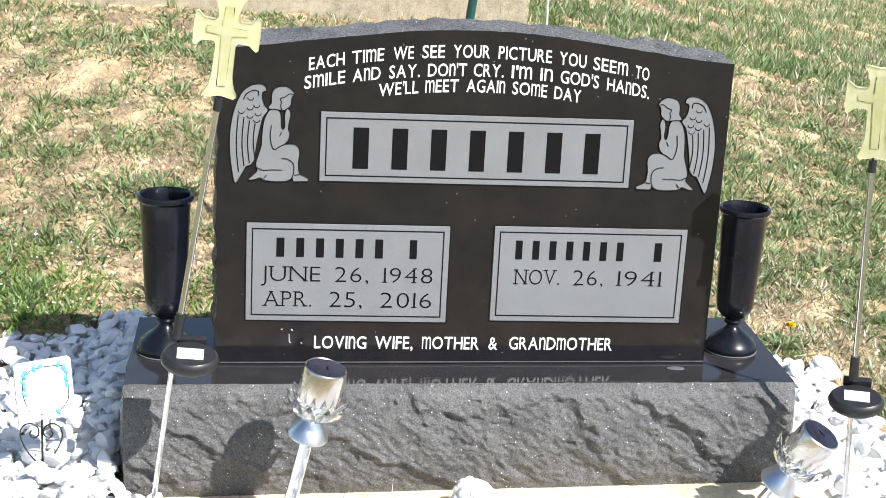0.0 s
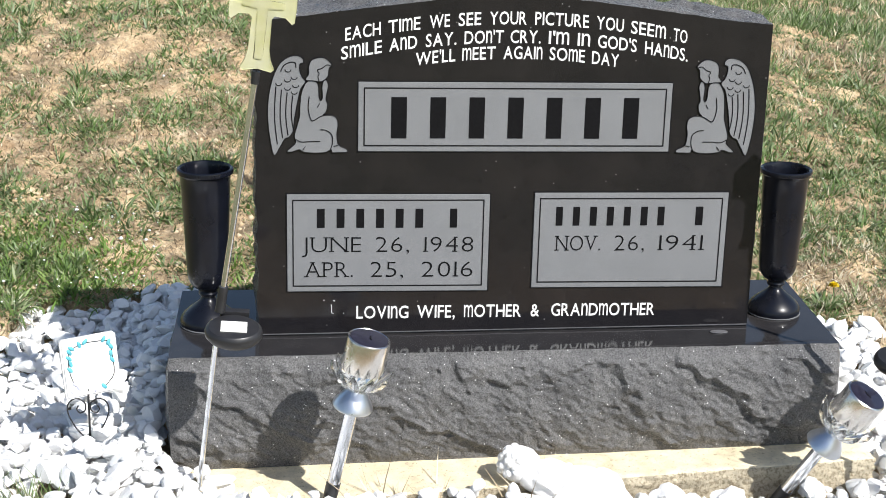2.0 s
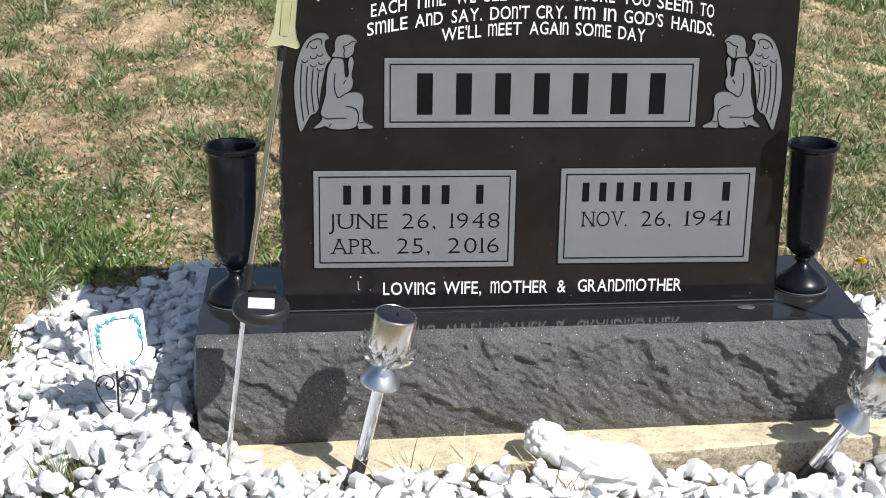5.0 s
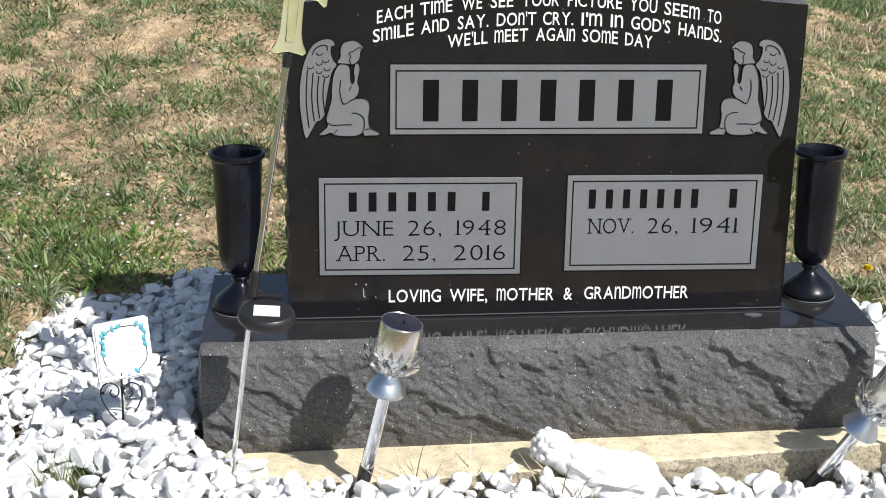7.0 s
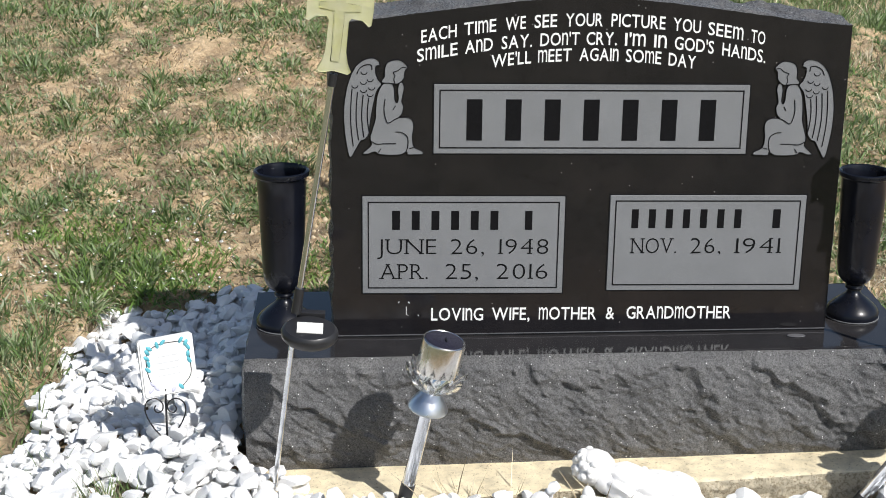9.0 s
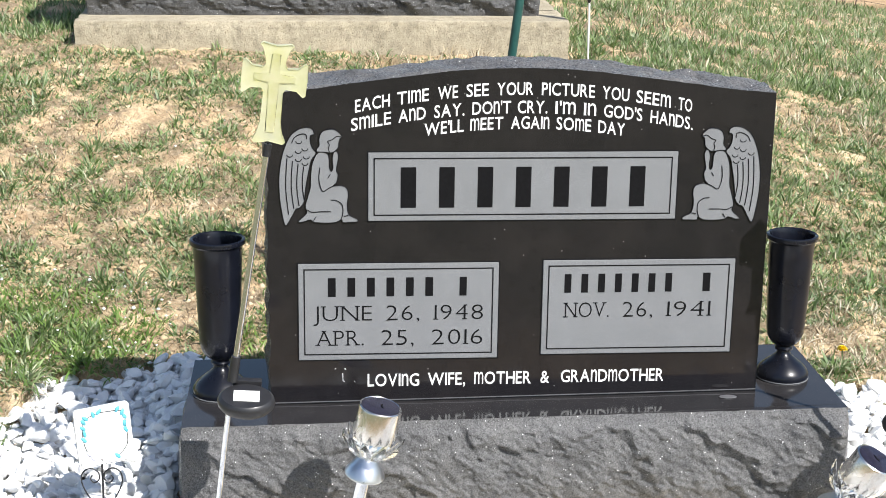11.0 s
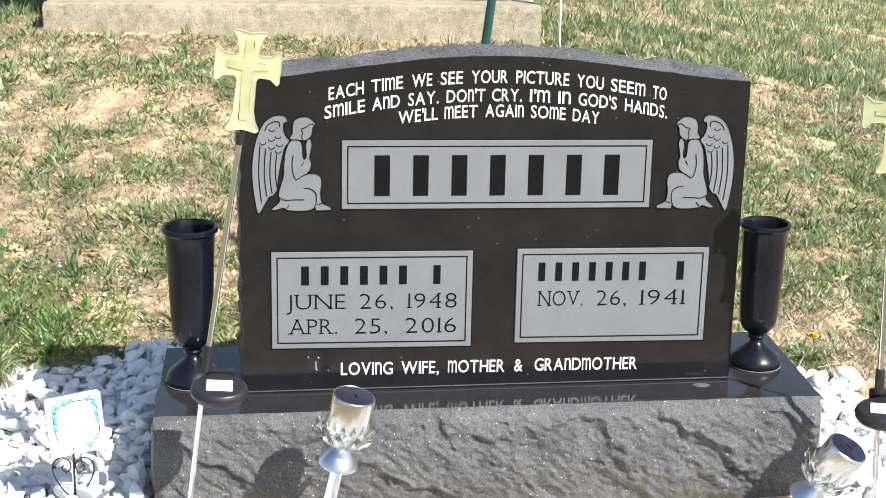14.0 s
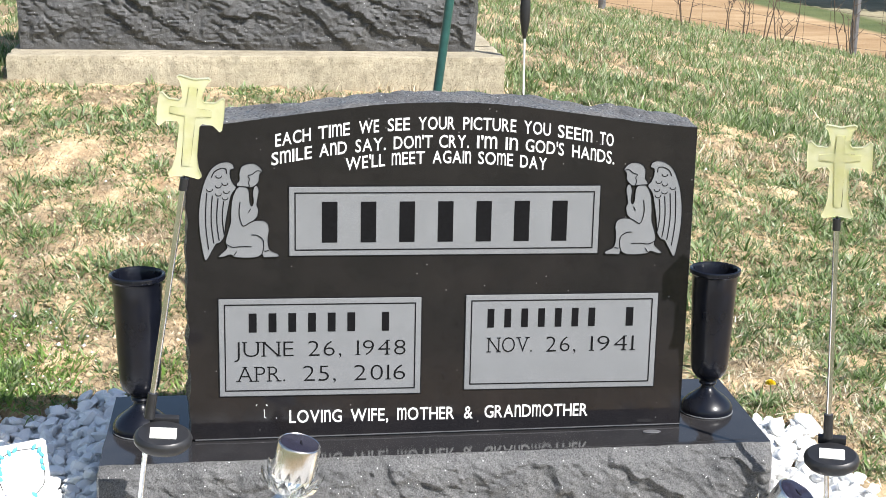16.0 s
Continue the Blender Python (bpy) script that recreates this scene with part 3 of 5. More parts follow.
def text_mesh(name, words, x0, x1, z0, height, mat, parent, arch=0.0, bold=0.0, depth=0.0008, front=-0.0006, serif=False):
    """A line of lettering on the stone's face, from x0 to x1, cap height as given, bent down by arch * x squared."""
    # the arched M and N of the soft lettering are the small letters drawn at full height
    co, polys, at = [], [], 0.0
    for ch in words:
        arched = not serif and ch in "MN"
        cu = bpy.data.curves.new(name, "FONT")
        cu.body, cu.resolution_u, cu.extrude, cu.size = ch.lower() if arched else ch, 3, 0.01, 1.0
        cu.offset = 0.0 if arched else bold
        tmp = new(name, cu)
        gm = bpy.data.meshes.new_from_object(tmp.evaluated_get(bpy.context.evaluated_depsgraph_get()))
        bpy.data.objects.remove(tmp)
        g = np.empty(len(gm.vertices) * 3, np.float32)
        gm.vertices.foreach_get("co", g)
        g = g.reshape(-1, 3)
        wide = (0.95, 1.15)[ch == "N"] if arched else 1.0
        g = (g - np.array([g[:, 0].min(), 0, 0])) * np.array([wide, 0.690 / g[:, 1].max() if arched else 1.0, 1])
        polys += [[k + len(co) for k in q.vertices] for q in gm.polygons]
        co += [tuple(v + np.array([at, 0, 0])) for v in g]
        at += g[:, 0].max() + (0.14 if serif else 0.09 if ch not in ".,'" else 0.06)
        bpy.data.meshes.remove(gm)
    me = bpy.data.meshes.new(name)
    me.from_pydata(co, [], polys)
    co = np.array(co, np.float32)
    lo, hi = co.min(0), co.max(0)
    x = x0 + (co[:, 0] - lo[0]) / (hi[0] - lo[0]) * (x1 - x0)
    z = z0 + co[:, 1] / 0.695 * height - arch * x * x
    y = np.where(co[:, 2] > 0, front, front + depth)
    me.vertices.foreach_set("co", np.stack([x, y, z], -1).astype(np.float32).ravel())
    bm = bmesh.new()
    bm.from_mesh(me)
    bpy.data.meshes.remove(me)
    bmesh.ops.remove_doubles(bm, verts=bm.verts, dist=1e-6)
    bm.verts.ensure_lookup_table()
    bm.verts.index_update()
    seen, near = set(), 0.04 * height
    for v in bm.verts:
        if v.index in seen:
            continue
        stack, island = [v], set()
        while stack:
            w = stack.pop()
            if w.index in seen:
                continue
            seen.add(w.index)
            island.add(w.index)
            stack += [e.other_vert(w) for e in w.link_edges]
        faces = [f for f in bm.faces if f.verts[0].index in island]
        order = {i: k for k, i in enumerate(sorted(island))}
        lm = bpy.data.meshes.new(name)
        pts = [bm.verts[i].co[:] for i in sorted(island)]
        polys = [[order[q.index] for q in f.verts] for f in faces]
        if serif:
            # small cross strokes on the free ends of the stems
            for e in {e for f in faces for e in f.edges}:
                a, b = e.verts[0].co, e.verts[1].co
                flat = abs(a.z - b.z) < 0.02 * height and abs(a.y - front) < 1e-5 and abs(b.y - front) < 1e-5
                foot, head = abs(a.z - z0) < near, abs(a.z - z0 - height) < 1.5 * near and max(p[0] for p in pts) - min(p[0] for p in pts) > 0.45 * height
                if not flat or not (foot or head) or not 0.03 * height < abs(a.x - b.x) < 0.34 * height or max(p[2] for p in pts) - min(p[2] for p in pts) < 0.5 * height:
                    continue
                xa, xb = min(a.x, b.x) - 0.10 * height, max(a.x, b.x) + 0.10 * height
                za, zb = (a.z, a.z + 0.055 * height) if foot else (a.z - 0.055 * height, a.z)
                k = len(pts)
                pts += [(x, y, z) for y in (front - 0.0001, front + depth) for x, z in ((xa, za), (xb, za), (xb, zb), (xa, zb))]
                polys += [[k, k + 1, k + 2, k + 3], [k + 7, k + 6, k + 5, k + 4]] + [[k + i, k + 4 + i, k + 4 + (i + 1) % 4, k + (i + 1) % 4] for i in range(4)]
        lm.from_pydata(pts, [], polys)
        lm.materials.append(mat)
        new(name, lm).parent = parent
    bm.free()


def strip_ring(x0, x1, z0, z1, w, y, depth, name, mat, parent):
    bm = bmesh.new()
    for a, b, c, d in ((x0, x1, z0, z0 + w), (x0, x1, z1 - w, z1), (x0, x0 + w, z0 + w, z1 - w), (x1 - w, x1, z0 + w, z1 - w)):
        add(bm, box_bm(a, b, y, y + depth, c, d))
    return part(name, bm, mat, parent, smooth=False)


def panel(x0, x1, z0, z1, w):
    """A frosted panel with a fine dark line inside its edge."""
    bm = box_bm(x0, x1, -0.0022, 0.001, z0, z1, 0.0006, 1)
    p = part("panel", bm, FROSTED, TABLET, "frosted light grey granite panel")
    strip_ring(x0 + w, x1 - w, z0 + w, z1 - w, 0.0022, -0.0027, 0.002, "border_line", INK, TABLET)
    strip_ring(x0 - 0.0022, x1 + 0.0022, z0 - 0.0022, z1 + 0.0022, 0.0021, -0.0008, 0.0015, "border_line", INK, TABLET)
    return p


panel(-0.275, 0.2795, 0.547, 0.6715, 0.0095)
panel(-0.4005, -0.0385, 0.2855, 0.468, 0.0095)
panel(0.0425, 0.3965, 0.2905, 0.4705, 0.0095)


def bars(x0, x1, z0, z1, count, fill, skip=()):
    """Lettering that is kept as plain upright bars."""
    pitch = (x1 - x0) / count
    for i in range(count):
        if i in skip:
            continue
        c = x0 + pitch * (i + 0.5)
        part("letter_bar", box_bm(c - pitch * fill / 2, c + pitch * fill / 2, -0.0030, -0.0010, z0, z1, 0.0004, 1), INK, TABLET, smooth=False)


bars(-0.238, 0.242, 0.5710, 0.6450, 7, 0.40)
bars(-0.358, -0.147, 0.4060, 0.4415, 6, 0.40)
bars(-0.116, -0.090, 0.4060, 0.4415, 1, 0.50)
bars(0.073, 0.290, 0.4090, 0.4445, 7, 0.40)
bars(0.328, 0.362, 0.4090, 0.4445, 1, 0.40)


def line_of(words, spans, z0, height, mat, arch=0.0, bold=0.0, serif=False, rise=0.0):
    """One line of lettering, word by word, each between the two ends given."""
    for word, (x0, x1) in zip(words.split(), spans):
        deep = dict(depth=0.0012, front=-0.0028) if serif else dict(depth=0.0008, front=-0.0006)
        text_mesh("letter", word, x0, x1, z0 + rise * (x0 + x1) / 2, height, mat, TABLET, arch, bold, serif=serif, **deep)


line_of("JUNE 26, 1948", ((-0.374, -0.268), (-0.242, -0.182), (-0.154, -0.066)), 0.3600, 0.0295, INK, 0, -0.016, True)
line_of("APR. 25, 2016", ((-0.368, -0.283), (-0.251, -0.192), (-0.159, -0.066)), 0.3125, 0.0300, INK, 0, -0.016, True)
line_of("NOV. 26, 1941", ((0.085, 0.166), (0.192, 0.247), (0.275, 0.355)), 0.3610, 0.0300, INK, 0, -0.016, True)
line_of("EACH TIME WE SEE YOUR PICTURE YOU SEEM TO", ((-0.298, -0.237), (-0.224, -0.169), (-0.153, -0.118), (-0.103, -0.064), (-0.049, 0.015), (0.030, 0.124), (0.138, 0.186), (0.199, 0.261), (0.275, 0.300)), 0.7740, 0.0222, WHITE_PAINT, 0.35, 0.009)
line_of("SMILE AND SAY. DON'T CRY. I'M IN GOD'S HANDS.", ((-0.305, -0.235), (-0.222, -0.174), (-0.159, -0.106), (-0.092, -0.024), (-0.012, 0.041), (0.055, 0.091), (0.106, 0.128), (0.142, 0.211), (0.226, 0.303)), 0.7415, 0.0222, WHITE_PAINT, 0.34, 0.009)
line_of("WE'LL MEET AGAIN SOME DAY", ((-0.176, -0.107), (-0.095, -0.037), (-0.023, 0.045), (0.058, 0.120), (0.133, 0.181)), 0.7135, 0.0222, WHITE_PAINT, 0.42, 0.009)
line_of("LOVING WIFE, MOTHER & GRANDMOTHER", ((-0.276, -0.181), (-0.165, -0.096), (-0.079, 0.026), (0.044, 0.060), (0.082, 0.275)), 0.2335, 0.0240, WHITE_PAINT, 0, 0.009, rise=0.006)


def scuffs():
    """Pale scratches left on the polish."""
    for pts, r in (([(-0.321, 0.2435), (-0.3215, 0.259)], 0.0009), ([(-0.321, 0.2435), (-0.3175, 0.242)], 0.0008), ([(-0.318, 0.268), (-0.3155, 0.2655)], 0.0012), ([(-0.336, 0.2665), (-0.334, 0.2685)], 0.001), ([(-0.300, 0.243), (-0.2985, 0.2405)], 0.0008)):
        part("scratch", tube([(x, 0.0004, z) for x, z in pts], r, 6), PALE_INK, TABLET)


scuffs()
# flat grey disc in place of a crescent highlight on the base top
highlight_disc = lathe([(0.0, 0.0), (0.017, 0.0), (0.0165, 0.0006), (0.0, 0.0007)], 28)
bmesh.ops.transform(highlight_disc, matrix=Matrix.Translation((0.392, -0.028, bed_at(0.392) + 0.0008)) @ Matrix.Diagonal((1.0, 0.5, 1, 1)), verts=highlight_disc.verts)
part("highlight_disc", highlight_disc, GALV, TABLET, "pale disc painted as a highlight on the polish")


def emblem(side):
    """A plain winged kneeling shape, etched: wing, body and head as smooth plates with fine dark grooves."""
    wing = [(0.422, 0.540), (0.429, 0.572), (0.432, 0.606), (0.431, 0.637), (0.425, 0.670), (0.413, 0.699), (0.398, 0.713), (0.382, 0.717), (0.372, 0.713), (0.370, 0.705), (0.376, 0.702), (0.376, 0.690), (0.372, 0.679), (0.3665, 0.671), (0.375, 0.658), (0.380, 0.637), (0.384, 0.616), (0.3865, 0.599), (0.388, 0.584), (0.395, 0.573), (0.403, 0.569), (0.411, 0.555)]
    body = [(0.365, 0.670), (0.357, 0.673), (0.348, 0.671), (0.344, 0.663), (0.343, 0.645), (0.340, 0.638), (0.337, 0.645), (0.338, 0.662), (0.335, 0.673), (0.330, 0.674), (0.327, 0.665), (0.329, 0.653), (0.331, 0.640), (0.328, 0.631), (0.331, 0.618), (0.336, 0.612), (0.323, 0.612), (0.313, 0.607), (0.310, 0.595), (0.312, 0.580), (0.311, 0.565), (0.307, 0.557), (0.295, 0.551), (0.294, 0.546), (0.307, 0.545), (0.320, 0.545), (0.322, 0.550), (0.333, 0.545), (0.353, 0.544), (0.371, 0.546), (0.378, 0.550), (0.391, 0.546), (0.399, 0.547), (0.391, 0.555), (0.384, 0.563), (0.386, 0.575), (0.382, 0.591), (0.377, 0.609), (0.376, 0.630), (0.373, 0.653)]
    head = [(0.345, 0.672), (0.353, 0.673), (0.365, 0.674), (0.365, 0.679), (0.361, 0.685), (0.361, 0.697), (0.357, 0.708), (0.348, 0.713), (0.336, 0.714), (0.327, 0.709), (0.321, 0.701), (0.325, 0.696), (0.3265, 0.690), (0.327, 0.683), (0.331, 0.677), (0.338, 0.672)]
    for name, pts, y in (("emblem_wing", wing, -0.0012), ("emblem_body", body, -0.0016), ("emblem_head", head, -0.0020)):
        o = [(side * p[0], p[1]) for p in spline(pts, 5)]
        part(name, slab(o, 0.002, y), FROSTED, TABLET, smooth=False)
        part("emblem_line", tube([(p[0], y - 0.0002, p[1]) for p in o + o[:2]], 0.0008, 6), INK, TABLET)
    grooves = (((0.360, 0.645), (0.362, 0.626), (0.359, 0.609), (0.354, 0.602), (0.342, 0.609), (0.332, 0.613)), ((0.341, 0.586), (0.331, 0.585), (0.321, 0.577), (0.320, 0.561), (0.324, 0.549)), ((0.384, 0.569), (0.374, 0.564), (0.359, 0.565), (0.341, 0.565)), ((0.342, 0.633), (0.346, 0.626)), ((0.367, 0.556), (0.372, 0.549)), ((0.318, 0.556), (0.310, 0.558)),
               ((0.323, 0.700), (0.330, 0.701), (0.338, 0.695), (0.346, 0.692), (0.343, 0.686), (0.345, 0.680), (0.343, 0.673)))
    for g in grooves:
        part("emblem_line", tube([(side * q.x, -0.0022, q.y) for q in spline(g, 4, False)], 0.0008, 6), INK, TABLET)
    # long pinions
    for k in range(4):
        x, top, low = 0.4175 - 0.0097 * k, 0.662 - 0.005 * k, (0.560, 0.571, 0.576, 0.586)[k]
        line = [(side * (x + 0.0028 * math.sin(math.pi * t) - 0.004 * max(0, t - 0.6) * (4 - k) / 4), -0.0013, top + (low - top) * t) for t in np.linspace(0, 1, 8)]
        part("feather_line", tube(line, 0.0010, 6), INK, TABLET)
    # small feathers, and the bow under the wing's edge
    for fx, fz in ((0.3965, 0.692), (0.4125, 0.668), (0.3975, 0.6745), (0.386, 0.679), (0.3975, 0.660), (0.3835, 0.6645), (0.386, 0.653)):
        line = [(side * (fx + 0.0052 * math.cos(a)), -0.0013, fz + 0.004 * math.sin(a)) for a in np.linspace(math.pi * 0.95, math.pi * 2.05, 7)]
        part("feather_line", tube(line, 0.0008, 6), INK, TABLET)
    bow = spline([(0.409, 0.689), (0.404, 0.699), (0.393, 0.705), (0.384, 0.704), (0.383, 0.696)], 4, False)
    part("feather_line", tube([(side * q.x, -0.0013, q.y) for q in bow], 0.0010, 6), INK, TABLET)


emblem(-1)
emblem(1)


# ---- footings ----
def footing(name, corners, z_top, tilt, depth, label, chip, mat, rough=1.0):
    """A poured concrete block with a worn upper edge; corners run round it from front left."""
    bm = bmesh.new()
    x0, x1 = min(c[0] for c in corners), max(c[0] for c in corners)
    ring = []
    for (ax, ay), (bx, by) in zip(corners, corners[1:] + corners[:1]):
        n = max(8, round(math.hypot(bx - ax, by - ay) / 0.007))
        ring += [(ax + (bx - ax) * i / n, ay + (by - ay) * i / n) for i in range(n)]
    cy = sum(c[1] for c in corners) / len(corners)
    rows = []
    for inset, down in ((0.02, 0.0), (0.004, 0.0), (0.001, 0.0015), (0.0, 0.005), (0.0, 0.011), (-0.001, 0.018), (0.0, 0.025), (0.001, 0.033), (0.0, 0.042), (0.001, 0.06), (0.0, depth)):
        row = []
        for x, y in ring:
            wear = chip * max(0, noise.noise(Vector((x * 17, y * 17, 2))) - 0.05) * (1.6 if down < 0.02 else 0.5) + rough * (0.003 if down < 0.004 else 0.006) * noise.noise(Vector((x * 70, y * 70, down * 90)))
            k = inset + wear
            px = min(max(x, x0 + k), x1 - k)
            py = y + k if y < cy - 0.1 else y - k if y > cy + 0.1 else y
            row.append(bm.verts.new((px, py, z_top + tilt * x - down - (wear * 0.5 if inset < 0.01 else 0))))
        rows.append(row)
    n = len(ring)
    for a, b in zip(rows, rows[1:]):
        for i in range(n):
            f = bm.faces.new((a[i], b[i], b[(i + 1) % n], a[(i + 1) % n]))
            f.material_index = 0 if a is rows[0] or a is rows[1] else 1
    bm.faces.new(rows[0][::-1])
    bm.faces.new(rows[-1])
    return tagged(finish(name, bm, mat, sharp=40), label, "footing")


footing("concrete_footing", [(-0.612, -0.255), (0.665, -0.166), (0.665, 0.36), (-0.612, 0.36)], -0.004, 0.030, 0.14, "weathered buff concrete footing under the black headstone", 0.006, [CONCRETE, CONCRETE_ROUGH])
footing("concrete_footing", [(-1.215, 2.95), (0.556, 2.955), (0.556, 3.72), (-1.215, 3.72)], 0.494, 0.0, 0.30, "long stained concrete footing set into the grass bank", 0.008, [CONCRETE_GREY, CONCRETE_GREY], 0.35)
far_stone = thing("headstone", (0, 3.3, 0.494), "charcoal granite monument base with split rock faces on a concrete footing", "headstone")
split_block("base", -1.185, 0.462, -0.20, 0.25, 0.0, 0.42, far_stone, ROCK_FAR, 21.0, 0.0, 0.007, 64, 0.02, 1.7, grain=(1.25, 10.0, 0.0095))


# ---- urns ----
def urn(x, y, label, size=1.0):
    u = thing("flower_urn", (x, y, bed_at(x) + 0.0006), label, "urn", "urns beside the stone", Matrix.Translation((x, y, bed_at(x) + 0.0006)) @ Matrix.Scale(size, 4))
    foot = [(0.0, 0.0), (0.0515, 0.0), (0.0525, 0.002), (0.0525, 0.011), (0.050, 0.016), (0.046, 0.022), (0.036, 0.031), (0.024, 0.040), (0.016, 0.047), (0.0125, 0.053), (0.012, 0.056)]
    part("foot", lathe(foot, 48), BLACK_METAL, u)
    # pale ring that stands in for the highlight along the foot's lower edge
    part("foot_highlight", lathe([(0.0, 0.0), (0.0535, 0.0), (0.0535, 0.0016), (0.0, 0.0016)], 48), FROSTED, u, "thin pale ring standing in for an edge highlight")
    neck = [(0.0125, 0.056), (0.017, 0.058), (0.018, 0.062), (0.016, 0.066), (0.018, 0.069)]
    part("neck_ring", lathe(neck, 32), BLACK_METAL, u)
    cup = [(0.016, 0.067), (0.026, 0.074), (0.033, 0.083), (0.0365, 0.094), (0.038, 0.110), (0.0405, 0.170), (0.0435, 0.250), (0.0455, 0.286), (0.0475, 0.289), (0.0505, 0.291), (0.0515, 0.295), (0.0505, 0.299), (0.0475, 0.3005), (0.0445, 0.299), (0.0425, 0.294), (0.041, 0.25), (0.036, 0.12), (0.030, 0.09), (0.0, 0.082)]
    part("cup", lathe(cup, 56, close=False), BLACK_METAL, u)


urn(-0.547, 0.072, "tall black enamelled flower urn, empty, on the stone base")
urn(0.5235, 0.074, "slightly smaller black enamelled flower urn, empty, on the polished base corner", 0.945)


# ---- solar cross stakes ----
def cross_outline(w, h):
    """Half outline of a cross with flared, scooped ends, mirrored."""
    a, fl, arm = 0.0155, 0.0275, 0.655 * h
    half = [(0.0, 0.004), (0.022, 0.0), (0.0265, 0.004), (0.0205, 0.016), (a + 0.001, 0.034), (a, arm - a - 0.006), (a + 0.004, arm - a - 0.001),
            (w / 2 - 0.016, arm - a - 0.002), (w / 2 - 0.005, arm - fl + 0.001), (w / 2 - 0.001, arm - fl + 0.004), (w / 2, arm),
            (w / 2 - 0.001, arm + fl - 0.004), (w / 2 - 0.005, arm + fl - 0.001), (w / 2 - 0.016, arm + a + 0.002), (a + 0.004, arm + a + 0.001),
            (a, arm + a + 0.006), (a + 0.001, h - 0.024), (0.021, h - 0.009), (0.0265, h - 0.003), (0.022, h), (0.0, h - 0.004)]
    return half + [(-x, z) for x, z in half[-2:0:-1]]


def cross_stake(foot, mid, top, lean_deg, w, h, disc_off, turn, label):
    """A stake with a hinged solar housing half way up and a moulded cross on top."""
    foot, mid, top = Vector(foot), Vector(mid), Vector(top)
    s = thing("solar_cross_stake", foot, label, "garden light", "solar cross lights")
    inv = -foot
    part("pole", tube([foot - (mid - foot).normalized() * 0.05 + inv, mid + inv], 0.0046, 14), STEEL, s)
    up = (top - mid).normalized()
    part("pole", tube([mid + up * 0.055 + inv, top - up * 0.02 + inv], 0.0049, 14), STEEL, s)
    part("collar", tube([mid + up * 0.018 + inv, mid + up * 0.062 + inv], 0.0085, 18, 0.0078), BLACK_PLASTIC, s)
    part("collar", tube([top - up * 0.022 + inv, top - up * 0.002 + inv], 0.0066, 18), BLACK_PLASTIC, s)
    part("pin", tube([top - up * 0.004 + inv, top + up * 0.014 + inv], 0.0016, 8), BLACK_PLASTIC, s)
    m = Matrix.Translation(mid + inv) @ pose(0, 0, 0, 14, lean_deg * 0.6, turn)
    house = lathe([(0.0, -0.015), (0.030, -0.0145), (0.041, -0.011), (0.0465, -0.004), (0.0475, 0.003), (0.0455, 0.009), (0.041, 0.0125), (0.0, 0.0135)], 44)
    bmesh.ops.transform(house, matrix=m @ Matrix.Translation(disc_off) @ Matrix.Diagonal((1.0, 0.82, 1, 1)), verts=house.verts)
    hs = part("solar_housing", house, BLACK_PLASTIC, s)
    pb = box_bm(-0.0215, 0.0215, -0.0165, 0.0125, 0.0125, 0.0148, 0.001)
    bmesh.ops.transform(pb, matrix=m @ Matrix.Translation(disc_off), verts=pb.verts)
    part("solar_panel", pb, PALE_PANEL, hs, "pale solar cell window")
    hb = box_bm(-0.024, 0.024, -0.006, 0.006, -0.004, 0.010, 0.002)
    bmesh.ops.transform(hb, matrix=m @ Matrix.Translation((disc_off[0], disc_off[1] + 0.040, 0.008)), verts=hb.verts)
    part("hinge", hb, BLACK_PLASTIC, hs)
    bm = slab(cross_outline(w, h), 0.018, -0.009)
    caps = [f for f in bm.faces if len(f.verts) > 8]
    rims = bmesh.ops.inset_region(bm, faces=caps, thickness=0.0048, depth=0.0)
    for v in {v for f in caps for v in f.verts}:
        v.co.y *= 0.62
    bmesh.ops.bevel(bm, geom=[e for e in bm.edges if abs(e.verts[0].co.y - e.verts[1].co.y) < 1e-5], offset=0.0018, segments=2, affect="EDGES", profile=0.6)
    cm = Matrix.Translation(top + inv) @ pose(0, 0, 0, 0, lean_deg, turn)
    bmesh.ops.transform(bm, matrix=cm, verts=bm.verts)
    c = part("cross", bm, CROSS, s, "pale yellow translucent plastic cross", sharp=30)
    a, e, arm = 0.0072, w / 2 - 0.019, 0.655 * h
    half = [(a, 0.018), (a, arm - a * 0.8), (e, arm - a * 0.8), (e, arm + a * 0.8), (a, arm + a * 0.8), (a, h - 0.016)]
    core = slab(half + [(-x, z) for x, z in half[::-1]], 0.0145, -0.00725)
    bmesh.ops.bevel(core, geom=core.edges[:], offset=0.0012, segments=2, affect="EDGES")
    bmesh.ops.transform(core, matrix=cm, verts=core.verts)
    part("inner_cross", core, CORE, c, "greyer translucent inner cross")


cross_stake((-0.557, -0.185, -0.03), (-0.511, -0.245, 0.322), (-0.4425, -0.25, 0.744), 6.5, 0.104, 0.160, (0.026, -0.030, 0.0), 1, "yellow cross solar light on a leaning steel stake in white pebbles")
cross_stake((0.671, -0.233, -0.05), (0.6525, -0.233, 0.255), (0.634, -0.233, 0.667), -2.0, 0.106, 0.157, (0.007, -0.030, -0.004), -19, "yellow cross solar light on an upright steel stake beside the base")


